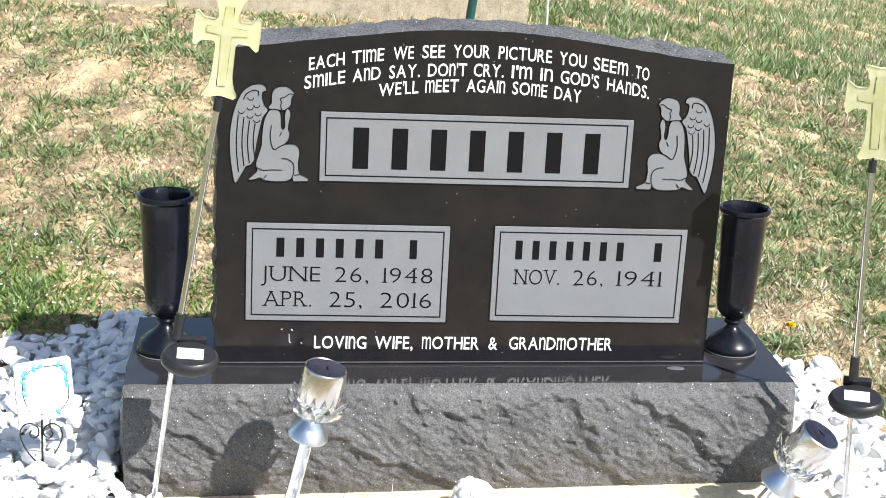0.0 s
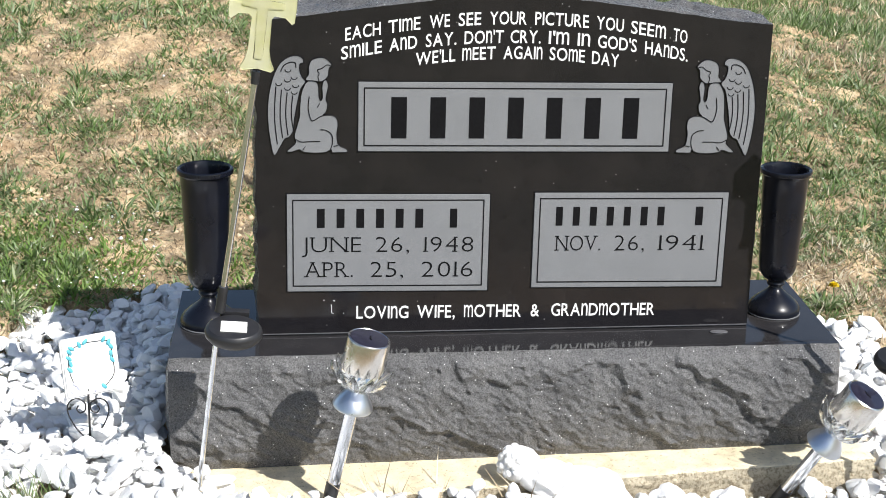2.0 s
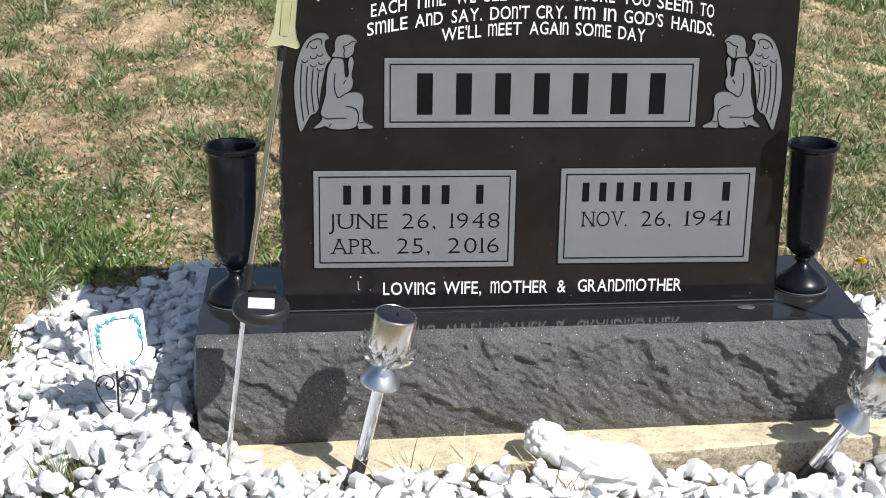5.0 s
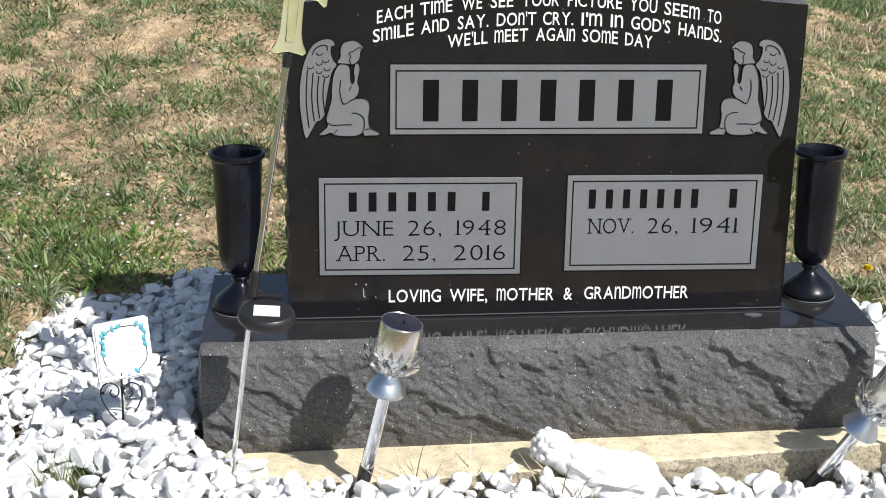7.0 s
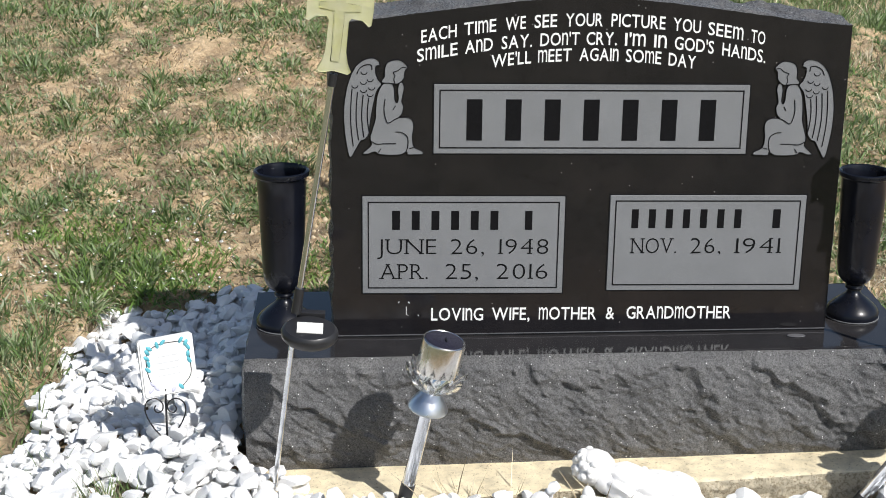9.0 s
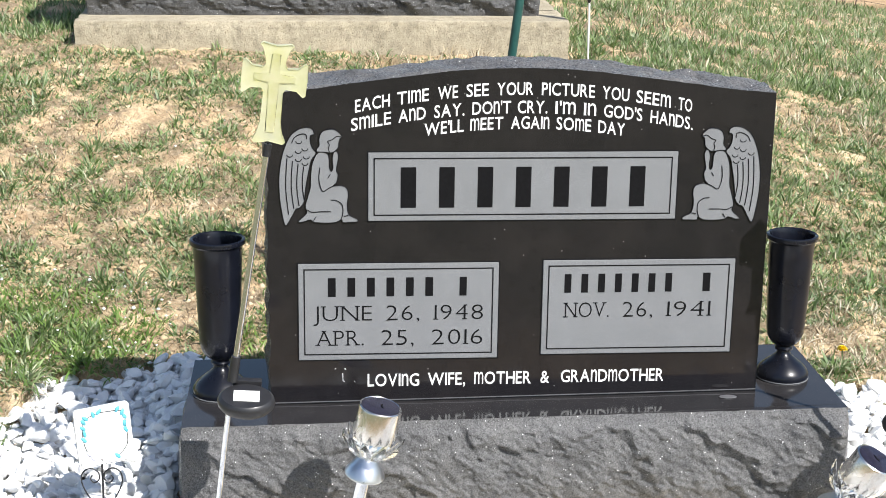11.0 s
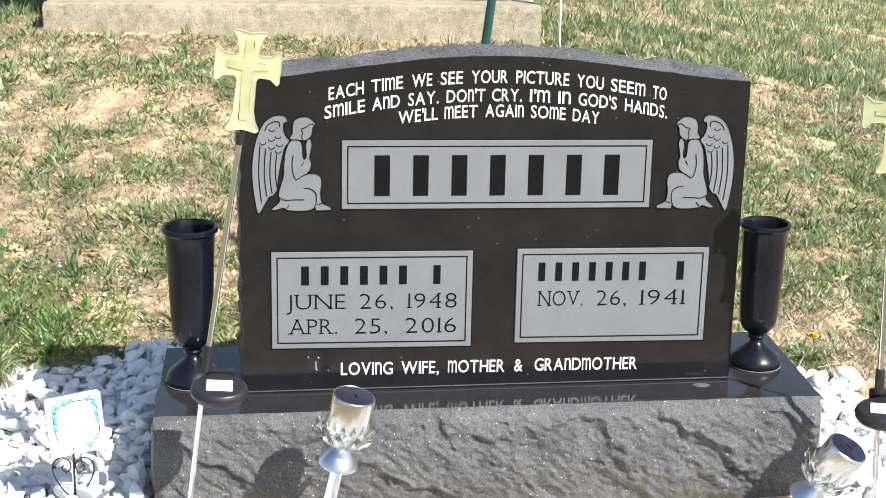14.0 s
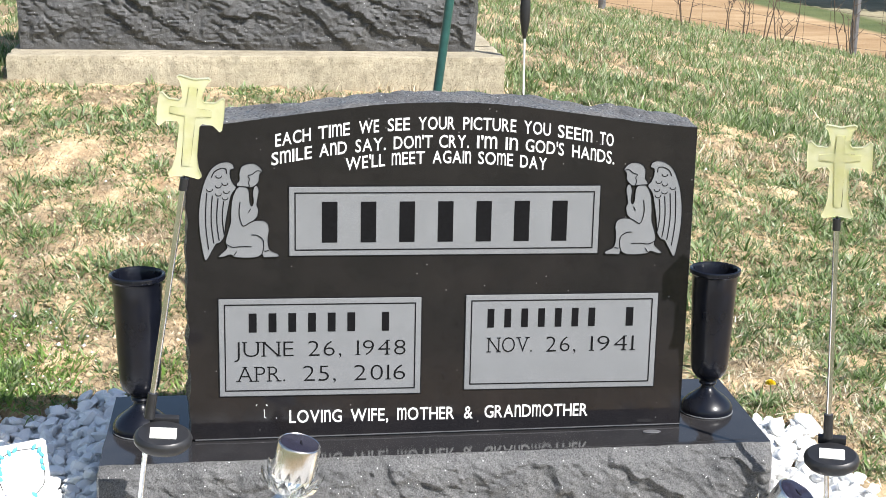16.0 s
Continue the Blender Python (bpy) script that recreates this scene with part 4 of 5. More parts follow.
# ---- crystal path lights ----
def path_light(foot, axis, label, spin=0, tip=0.0):
    axis = Vector(axis).normalized()
    q = Vector((0, 0, 1)).rotation_difference(axis).to_matrix().to_4x4()
    p = thing("path_light", foot, label, "garden light", "crystal path lights", Matrix.Translation(foot) @ q @ pose(0, 0, 0, 0, 0, spin))
    part("spike", lathe([(0.0, -0.07), (0.004, -0.06), (0.0115, -0.01), (0.0125, 0.012), (0.0125, 0.028 + tip), (0.0, 0.028 + tip)], 20), BLACK_PLASTIC, p)
    part("pole", lathe([(0.0115, 0.022 + tip), (0.0115, 0.186)], 28), STEEL, p)
    part("skirt", lathe([(0.0, 0.180), (0.020, 0.179), (0.0335, 0.178), (0.0345, 0.180), (0.0335, 0.184), (0.027, 0.195), (0.019, 0.207), (0.0145, 0.214), (0.0, 0.215)], 48), BLUE_STEEL, p)
    # a bowl of pointed crystal petals; the facetted mirror cone inside is added for sparkle
    n = 10
    for i in range(n):
        a = 2 * math.pi * i / n
        petal = bmesh.new()
        out, sd = Vector((math.cos(a), math.sin(a), 0)), Vector((-math.sin(a), math.cos(a), 0))
        rows = []
        for z, r, w, t in ((0.213, 0.016, 0.0040, 0.003), (0.221, 0.026, 0.0080, 0.006), (0.233, 0.0375, 0.0112, 0.0080), (0.245, 0.0460, 0.0088, 0.006), (0.258, 0.0520, 0.0012, 0.001)):
            c = out * r + Vector((0, 0, z))
            rows.append([petal.verts.new(c + v) for v in (-sd * w, out * t, sd * w, -out * t * 0.6)])
        for p0, p1 in zip(rows, rows[1:]):
            for j in range(4):
                petal.faces.new((p0[j], p0[(j + 1) % 4], p1[(j + 1) % 4], p1[j]))
        petal.faces.new(rows[0])
        petal.faces.new(rows[-1])
        part("crystal_petal", petal, GLASS, p, "clear cut crystal petal" if i == 0 else "", smooth=False)
    cone = bmesh.new()
    rows = []
    for z, r, k in ((0.214, 0.012, 0.0), (0.222, 0.018, 0.0024), (0.232, 0.023, 0.0040), (0.242, 0.028, 0.0046), (0.253, 0.031, 0.003)):
        rows.append([cone.verts.new(((r + (k if (i + len(rows)) % 2 else -k)) * math.cos(math.pi * i / 14), (r + (k if (i + len(rows)) % 2 else -k)) * math.sin(math.pi * i / 14), z)) for i in range(28)])
    for p0, p1 in zip(rows, rows[1:]):
        for i in range(28):
            j = (i + 1) % 28
            cone.faces.new((p0[i], p0[j], p1[j]))
            cone.faces.new((p0[i], p1[j], p1[i]))
    cone.faces.new(rows[0])
    cone.faces.new(rows[-1])
    part("sparkle_cone", cone, MIRROR, p, "facetted mirror cone added for sparkle", smooth=False)
    cap = part("cap", lathe([(0.0, 0.251), (0.033, 0.251), (0.0355, 0.2525), (0.0365, 0.256), (0.0365, 0.305), (0.0355, 0.3085), (0.0335, 0.310), (0.032, 0.3085), (0.0, 0.3085)], 56), CAP_STEEL, p)
    part("solar_cell", lathe([(0.0, 0.3084), (0.0318, 0.3084), (0.0318, 0.3096), (0.0, 0.3096)], 48), SOLAR, cap, "dark round solar cell")
    part("switch", tube([(0.004, -0.006, 0.3098), (0.001, 0.0, 0.3102), (0.003, 0.008, 0.3098)], 0.0011, 8), INK, cap)


path_light((-0.3268, -0.248, 0.002), (0.063, -0.030, 0.30), "steel and crystal path light leaning among pebbles before the base")
path_light((0.461, -0.197, -0.071), (0.110, -0.085, 0.240), "steel and crystal path light leaning far over beside the footing", 30, 0.034)


# ---- fallen cherub figure, one plain body ----
def cherub():
    bm = bmesh.new()

    def blob(c, r, turn=0, tip=0, cloth=0.0):
        b = bmesh.new()
        bmesh.ops.create_icosphere(b, subdivisions=4 if cloth else 3, radius=1)
        for v in b.verts:
            v.co *= 1 + 0.05 * noise.noise(v.co * 3.0 + Vector(c) * 40) + cloth * math.sin(9 * math.atan2(v.co.z, v.co.y) + 2.5 * v.co.x + 2 * noise.noise(v.co * 1.7)) * (1 - abs(v.co.x) * 0.6)
        bmesh.ops.transform(b, matrix=Matrix.Translation(c) @ pose(0, 0, 0, 0, tip, turn) @ Matrix.Diagonal((*r, 1)), verts=b.verts)
        add(bm, b)

    blob((0.006, -0.197, 0.026), (0.029, 0.026, 0.027))
    blob((0.040, -0.204, 0.018), (0.013, 0.016, 0.016), 0, 20)
    for i in range(26):
        a, e = i * 2.4, -0.3 + 1.3 * (i / 26)
        blob((0.003 - 0.028 * math.cos(e) * abs(math.cos(a)) * 0.9, -0.197 - 0.026 * math.cos(e) * math.sin(a), 0.026 + 0.026 * math.sin(e)), (0.0062, 0.0062, 0.0058))
    blob((0.026, -0.208, 0.012), (0.027, 0.024, 0.022), -20, 25)
    blob((0.052, -0.215, 0.006), (0.040, 0.032, 0.029), -15, 24, 0.10)
    blob((0.094, -0.224, -0.006), (0.056, 0.038, 0.032), -8, 5, 0.14)
    blob((0.122, -0.224, -0.012), (0.032, 0.040, 0.036), -4, 4, 0.10)
    blob((0.022, -0.240, -0.012), (0.038, 0.009, 0.010), -10, 12)
    blob((-0.006, -0.232, -0.002), (0.009, 0.009, 0.017), 0, -12)
    # a bent arm in front of the head, and the edge of the robe
    for k in range(9):
        b = k / 8
        blob((-0.010 + 0.058 * b, -0.236 - 0.012 * math.sin(b * 3), -0.004 - 0.030 * math.sin(b * 1.6)), (0.0095, 0.0075, 0.0075), 0, 20)
    for k in range(6):
        blob((0.060 + 0.003 * k, -0.240 + 0.008 * k, -0.014 + 0.006 * k), (0.007, 0.010, 0.012), 20, 12)
    blob((0.070, -0.196, 0.004), (0.046, 0.011, 0.013), 10, 24)
    for k in range(5):
        blob((0.062 + 0.018 * k, -0.246 - 0.003 * k, -0.010 - 0.008 * k), (0.004, 0.010, 0.020), 10, 40)
    bmesh.ops.transform(bm, matrix=Matrix.Translation((0.000, -0.207, -0.002)) @ Matrix.Scale(1.24, 4) @ Matrix.Translation((0.0, 0.205, 0.0)), verts=bm.verts)
    return tagged(finish("cherub_ornament", bm, PLASTER, sharp=60), "small white plaster cherub ornament lying among pebbles at the footing", "ornament")


cherub()


# ---- plaque on a scrolled stake ----
def plaque():
    p = thing("garden_plaque", (-0.757, -0.055, -0.04), "small white plaque with teal leaves on a scrolled iron stake", "plaque")
    inv = Matrix.Translation((0.757, 0.055, 0.04))
    m = inv @ Matrix.Translation((-0.7475, -0.045, 0.108)) @ pose(0, 0, 0, -10, -1.5, 24) @ Matrix.Scale(1.06, 4)
    o = [(x, z) for x, z in ((-0.048, 0.004), (-0.044, 0.0), (0.044, 0.0), (0.048, 0.004), (0.048, 0.098), (0.044, 0.102), (-0.044, 0.102), (-0.048, 0.098))]
    bm = slab(o, 0.013, -0.006)
    bmesh.ops.bevel(bm, geom=[e for e in bm.edges if abs(e.verts[0].co.y - e.verts[1].co.y) < 1e-5], offset=0.003, segments=2, affect="EDGES")
    bmesh.ops.transform(bm, matrix=m, verts=bm.verts)
    tile = part("tile", bm, PLASTER, p, "white glazed tile")
    rng = random.Random(4)
    spots = [(-0.034, 0.080, 0), (-0.036, 0.070, 0), (-0.034, 0.060, 0), (-0.036, 0.050, 1), (-0.030, 0.086, 0), (-0.016, 0.090, 0), (-0.006, 0.093, 1), (0.026, 0.092, 0), (0.034, 0.086, 0), (0.037, 0.078, 0), (0.036, 0.066, 1), (0.037, 0.055, 0), (0.018, 0.012, 1), (-0.030, 0.024, 2), (-0.024, 0.016, 2), (-0.034, 0.014, 2), (0.005, 0.010, 2)]
    for x, z, kind in spots:
        b = bmesh.new()
        bmesh.ops.create_icosphere(b, subdivisions=2, radius=1)
        bmesh.ops.transform(b, matrix=m @ Matrix.Translation((x, -0.0064, z)) @ pose(0, 0, 0, 0, rng.uniform(-60, 60), 0) @ Matrix.Diagonal((0.0034, 0.0018, 0.0064, 1)), verts=b.verts)
        part("leaf", b, LILAC if kind == 2 else TEAL, tile, "pale lilac flower" if kind == 2 else "teal glazed leaf")
    vine = tube([m @ Vector(v) for v in spline([(-0.030, -0.0066, 0.020), (-0.037, -0.0066, 0.045), (-0.035, -0.0066, 0.078), (-0.015, -0.0066, 0.090), (0.012, -0.0066, 0.091), (0.035, -0.0066, 0.086), (0.038, -0.0066, 0.060), (0.037, -0.0066, 0.030), (0.020, -0.0066, 0.012)], 4, False)], 0.0008, 6)
    part("vine", vine, IRON, tile)
    for k, wdt in enumerate((0.036, 0.040, 0.034, 0.038)):
        b = box_bm(-wdt / 2, wdt / 2, -0.0066, -0.0058, 0.068 - 0.011 * k, 0.070 - 0.011 * k)
        bmesh.ops.transform(b, matrix=m, verts=b.verts)
        part("print_bar", b, PALE_INK, tile, smooth=False)
    part("stake", tube([inv @ Vector((-0.757, -0.055, -0.06)), inv @ Vector((-0.756, -0.052, 0.122))], 0.0020, 8), IRON, p)
    for sgn in (-1, 1):
        pts = [(0, 0.040), (sgn * 0.022, 0.066), (sgn * 0.0355, 0.095), (sgn * 0.034, 0.116), (sgn * 0.020, 0.125), (sgn * 0.006, 0.117), (sgn * 0.005, 0.103), (sgn * 0.014, 0.097), (sgn * 0.020, 0.104), (sgn * 0.017, 0.111)]
        line = [(q.x, -0.002, q.y) for q in spline(pts, 5, False)]
        part("scroll", tube([Vector(l) + Vector((0, 0, 0.02)) for l in line], 0.0014, 7), IRON, p)


plaque()


# ---- stakes and fence behind ----
def green_pole():
    x, y = -0.063, 0.50
    p = thing("plant_stake", (x, y, float(land(x, y))), "dark green painted metal stake standing behind the black headstone", "stake")
    part("pole", tube([(0, 0, -0.08), (0.175, 0, 1.40)], 0.0092, 16), GREEN_PAINT, p)
    part("cap", tube([(0.175, 0, 1.40), (0.1765, 0, 1.412)], 0.0102, 16), GREEN_PAINT, p)


green_pole()


def white_stake():
    x, y = 0.620, 2.93
    p = thing("marker_stake", (x, y, float(land(x, y))), "thin white rod with a dark folded spindle top", "stake")
    part("rod", tube([(0.004, 0, -0.06), (0.0, 0, 0.27)], 0.004, 12), WHITE_ROD, p)
    part("spindle", lathe([(0.0, 0.225), (0.006, 0.235), (0.012, 0.26), (0.018, 0.30), (0.019, 0.34), (0.016, 0.39), (0.010, 0.43), (0.0, 0.46)], 14), BLACK_PLASTIC, p, "dark folded spindle")


white_stake()


def fence():
    f = thing("wire_fence", (2.09, 8.47, float(land(2.09, 8.47))), "woven wire field fence on weathered steel posts", "fence")
    o = Vector(f.location)
    way = Vector((1.68, -0.54, 0))
    spots = [Vector((2.09, 8.47, 0)) + way * k for k in range(-3, 4)]
    for s in spots:
        s.z = float(land(s.x, s.y))
        part("post", tube([s - o + Vector((0, 0, -0.25)), s - o + Vector((0.02, 0, 1.35))], 0.027, 14), GALV, f)
    for h in (0.06, 0.17, 0.29, 0.42, 0.56, 0.72, 0.90, 1.10, 1.22):
        part("wire", tube([s - o + Vector((0, -0.03, h)) for s in spots], 0.0014, 5), WIRE, f)
    n = 60
    for i in range(n):
        a = i / n * (len(spots) - 1)
        k = int(a)
        s = spots[k].lerp(spots[k + 1], a - k)
        part("wire", tube([s - o + Vector((0, -0.03, 0.04)), s - o + Vector((0, -0.03, 1.22))], 0.0014, 5), WIRE, f)


fence()


def weeds():
    """Bare stems along the fence."""
    rng = random.Random(11)
    bm = bmesh.new()
    for k in range(26):
        t = rng.uniform(-0.1, 1.25)
        x, y = 2.09 + 1.68 * t + rng.uniform(-0.1, 0.1), 8.47 - 0.54 * t - rng.uniform(0.03, 0.35)
        z = float(land(x, y))
        h = rng.uniform(0.12, 0.5)
        top = Vector((x + rng.uniform(-0.1, 0.1), y, z + h))
        add(bm, tube([(x, y, z - 0.03), ((x + top.x) / 2 + rng.uniform(-0.02, 0.02), y, z + h * 0.5), top], 0.005, 5, 0.002))
        for j in range(rng.randint(2, 6)):
            s = Vector((x, y, z)).lerp(top, rng.uniform(0.3, 0.95))
            add(bm, tube([s, s + Vector((rng.uniform(-0.09, 0.09), rng.uniform(-0.03, 0.03), rng.uniform(0.02, 0.12)))], 0.003, 4, 0.0015))
    return tagged(finish("dry_weeds", bm, BARK), "bare brown weed stems along the fence", "weeds", kind="stuff")


weeds()


def far_tree(x, y, h):
    rng = random.Random(3)
    z = float(land(x, y))
    t = thing("tree", (x, y, z), "dark leafy tree at the far field edge", "tree")
    trunk = tube([(0, 0, -0.3), (0.1, 0, h * 0.25), (0.0, 0.1, h * 0.6)], 0.28, 10, 0.12)
    for k in range(6):
        a = k * 1.05
        add(trunk, tube([(0.05, 0.02, h * (0.2 + 0.05 * k)), (math.cos(a) * 1.2, math.sin(a) * 1.2, h * (0.42 + 0.06 * k))], 0.1, 7, 0.03))
    part("trunk", trunk, BARK, t)
    n = 5000
    r = np.random.default_rng(5)
    c = r.normal(size=(n, 3))
    c = c / np.linalg.norm(c, axis=1)[:, None] * (r.random(n) ** 0.4)[:, None]
    lump = 0.7 + 0.6 * fbm(c[:, 0] * 3 + 9, c[:, 2] * 3 + c[:, 1] * 2, 8)
    c = c * lump[:, None] * np.array([1.9, 1.7, h * 0.42]) + np.array([0, 0, h * 0.52])
    d = r.normal(size=(n, 4, 3)) * 0.11
    part_v = c[:, None] + d
    soup("crown", part_v, [(0, 1, 2), (0, 2, 3)], LEAF, t)


far_tree(13.3, 26.6, 3.4)


# ---- dandelion ----
def dandelion(x, y):
    z = float(land(x, y) + lumps(x, y))
    d = thing("dandelion", (x, y, z), "yellow dandelion in bloom in thin grass", "flower")
    part("stem", tube([(0, 0, -0.02), (0.004, 0, 0.02), (0.0, -0.004, 0.045)], 0.0018, 6), GRASS, d)
    r = np.random.default_rng(2)
    n = 120
    a, e = r.random(n) * 6.283, r.random(n) * 1.3
    tip = np.stack([np.cos(a) * np.cos(e), np.sin(a) * np.cos(e), 0.8 * np.sin(e)], -1) * 0.012
    side = np.stack([-np.sin(a), np.cos(a), 0 * a], -1) * 0.0024
    base = np.zeros((n, 3))
    off = np.array([0, -0.004, 0.046])
    soup("bloom", np.stack([base + off, tip + side + off, tip * 1.05 + off, tip - side + off], 1), [(0, 1, 2, 3)], YELLOW, d, "yellow bloom")
    n = 9
    a = np.arange(n) * 0.7
    out = np.stack([np.cos(a), np.sin(a), 0 * a], -1)
    sd = np.stack([-np.sin(a), np.cos(a), 0 * a], -1)
    up = np.array([0, 0, 1.0])
    v = np.stack([0 * out, out * 0.03 + sd * 0.006 + up * 0.012, out * 0.06 + up * 0.006, out * 0.03 - sd * 0.006 + up * 0.012], 1)
    soup("leaf_rosette", v, [(0, 1, 2, 3)], GRASS, d)


dandelion(0.868, 0.715)


# ---- grass, straw and clods ----
def blades(name, centres, per, length, width, lean, mat, label, seed, curl=0.5, lift=0.0, radius=0.022):
    """Tufts of bent blades: per blades round every centre."""
    r = np.random.default_rng(seed)
    c = np.repeat(centres, per, axis=0)
    n = len(c)
    size = np.repeat(r.uniform(0.6, 1.35, len(centres)), per) * r.uniform(0.45, 1.15, n)
    a = r.random(n) * 2 * np.pi
    spread = r.random(n) ** 0.7
    out = np.stack([np.cos(a), np.sin(a)], -1)
    root = c + out * (spread * radius * (1 + 0.5 * size))[:, None]
    z = land(root[:, 0], root[:, 1]) + lumps(root[:, 0], root[:, 1]) - 0.006 + lift
    L = length * size
    tilt = np.clip(lean * (0.35 + spread) * r.uniform(0.4, 1.5, n), 0.02, 1.5)
    yaw = a + r.normal(0, 0.6, n)
    d = np.stack([np.cos(yaw), np.sin(yaw)], -1)
    w = width * r.uniform(0.6, 1.3, n)
    sd = np.stack([-np.sin(yaw), np.cos(yaw)], -1)
    turn = r.uniform(-1.2, 1.2, n)
    sd = sd * np.cos(turn)[:, None] + d * np.sin(turn)[:, None]

    def at(f, k):
        ang = tilt * (1 + curl * f)
        h = L * f * np.cos(ang)
        q = root + d * (L * f * np.sin(ang))[:, None] + sd * (w * k)[:, None]
        return np.concatenate([q, (z + h)[:, None]], 1)

    v = np.stack([at(0, -0.5), at(0, 0.5), at(0.55, 0.42), at(0.55, -0.42), at(1.0, 0.0)], 1)
    return tagged(soup(name, v, [(0, 1, 2, 3), (3, 2, 4)], mat), label, "grass", kind="stuff")


def scatter(n, seed, x0, x1, y0, y1):
    r = np.random.default_rng(seed)
    y = y0 + (y1 - y0) * r.random(n) ** 1.25
    # a wedge that widens with distance
    reach = np.clip((y + 2.7) / 3.2, 0.25, 9)
    x = -0.2 + (x0 + (x1 - x0) * r.random(n)) * reach
    return np.stack([x, y], -1), r.random(n)


def free(p):
    x, y = p[:, 0], p[:, 1]
    far = (x > -1.24) & (x < 0.58) & (y > 2.93) & (y < 3.75)
    hidden = (np.abs(x) < 0.5) & (y < 0.55) & (y > -0.3)
    return ~in_bed(x, y) & ~in_footing(x, y) & ~far & ~hidden


def lushness(p):
    """How green the turf is: patchy on the bank, thick to the right and towards the fence."""
    x, y = p[:, 0], p[:, 1]
    g = 0.35 * fbm(x * 1.7 + 7, y * 1.7, 31, 3) + 0.65 * fbm(x * 6 + 3, y * 6, 41, 3) + 0.8 * (fbm(x * 13, y * 13, 77, 2) - 0.5)
    g = g + 0.13 * np.clip((x - 0.9), -0.2, 1) + 0.10 * np.clip((y - 4.5) / 2, 0, 1.2) + 0.04 * (x < -1.0) * (y < 0.6) + 0.075 * np.clip((x - 0.45) * 5, 0, 1) * (np.clip((2.6 - y) * 2, 0, 1) * np.clip((y - 0.9) * 3, 0, 1) - 2.0 * np.clip((1.1 - y) * 3, 0, 1))
    return g


def dryness(p):
    """Where dead thatch lies, in patches as wide as a hand or two."""
    x, y = p[:, 0], p[:, 1]
    return 0.6 * fbm(x * 7 + 1, y * 7, 51, 3) + 0.4 * fbm(x * 2.6, y * 2.6 + 4, 57, 2)


def turf():
    right = lambda p: np.clip((p[:, 0] - 0.35) * 4, 0, 1)
    # low carpet of green
    p, k = scatter(62000, 1, -1.25, 1.35, 0.35, 3.2)
    ok = free(p) & (k < np.clip((lushness(p) - 0.385) * 6, 0.06 + 0.44 * right(p) * np.clip((p[:, 1] - 1.1) * 3, 0, 1), 0.85))
    blades("green_grass", p[ok], 8, 0.026, 0.0042, 1.0, GRASS, "short patchy green spring grass", 2, radius=0.020)
    # leafy tufts
    p, k = scatter(5200, 5, -1.25, 1.35, 0.35, 4.5)
    ok = free(p) & (k < np.clip((lushness(p) - 0.425) * 6, 0.05, 1))
    blades("grass_tufts", p[ok], 34, 0.050, 0.0062, 0.95, GRASS, "leafy green grass tufts on bare soil", 6, 0.7, radius=0.028)
    # low broad leaves between the tufts
    p, k = scatter(26000, 41, -1.25, 1.35, 0.35, 3.2)
    ok = free(p) & (k < np.clip((fbm(p[:, 0] * 8 + 5, p[:, 1] * 8, 61, 3) - 0.49) * 7, 0.02, 0.8) * (1 - right(p) * (p[:, 1] < 1.1)))
    blades("low_weeds", p[ok], 9, 0.017, 0.0068, 1.25, GRASS, "low broad-leaved weeds on thin soil", 42, 0.2, 0.004, radius=0.018)
    p, k = scatter(30000, 2, -1.25, 1.45, 3.0, 9.6)
    ok = free(p) & (k < np.clip((lushness(p) - 0.32) * 3.2, 0.10, 0.95)) & (p[:, 1] + 0.32 * p[:, 0] < 9.75)
    blades("green_grass", p[ok], 7, 0.056, 0.0056, 0.65, GRASS, "thick green grass on the bank by the fence", 3)
    p, k = scatter(26000, 23, 0.0, 1.45, 2.4, 9.4)
    ok = free(p) & (k < np.clip((dryness(p) - 0.46) * 3, 0.04, 0.45)) & (p[:, 1] + 0.32 * p[:, 0] < 9.6)
    blades("dry_grass", p[ok], 6, 0.050, 0.0050, 0.8, STRAW, "pale dead grass among the green on the bank", 24, 0.3)
    # dead thatch on the bank, greyer where the soil is bare, paler to the right
    p, k = scatter(64000, 3, -1.25, 1.35, 0.35, 3.4)
    left = free(p) & (k < np.clip((dryness(p) - 0.34) * 5, 0.20, 0.95) * (1 - 0.75 * right(p)))
    blades("dead_thatch", p[left], 6, 0.024, 0.0032, 1.25, THATCH, "short grey-brown thatch on bare soil", 4, 0.2, radius=0.026)
    ok = free(p) & ~left & (k > 0.35) & (k < 0.35 + 0.6 * right(p) * np.clip((dryness(p) - 0.43) * 5, 0.10, np.where(p[:, 1] < 1.15, 0.75, 0.28)))
    blades("dry_grass", p[ok], 6, 0.030, 0.0040, 1.15, STRAW, "dry pale straw on sandy soil", 25, 0.25, radius=0.024)
    q = np.random.default_rng(8)
    e = np.stack([q.uniform(-1.6, -0.95, 420), q.uniform(-0.7, 0.62, 420)], -1)
    e = e[free(e)]
    blades("green_grass", e, 14, 0.070, 0.0040, 0.7, GRASS, "green grass growing against the white pebbles", 9)
    e = np.stack([q.uniform(-1.35, -0.45, 1000), q.uniform(0.62, 1.05, 1000)], -1)
    e = e[free(e) & (fbm(e[:, 0] * 6, e[:, 1] * 6, 91, 2) > 0.42)]
    blades("green_grass", e, 12, 0.036, 0.0056, 1.0, FRESH, "fresh green grass at the pebble edge", 10, radius=0.028)
    e = np.stack([q.uniform(0.75, 1.45, 900), q.uniform(0.1, 1.2, 900)], -1)
    e = e[free(e)]
    blades("dry_grass", e, 9, 0.034, 0.0044, 1.3, PALE_STRAW, "bleached dry grass edging the pebbles", 12)
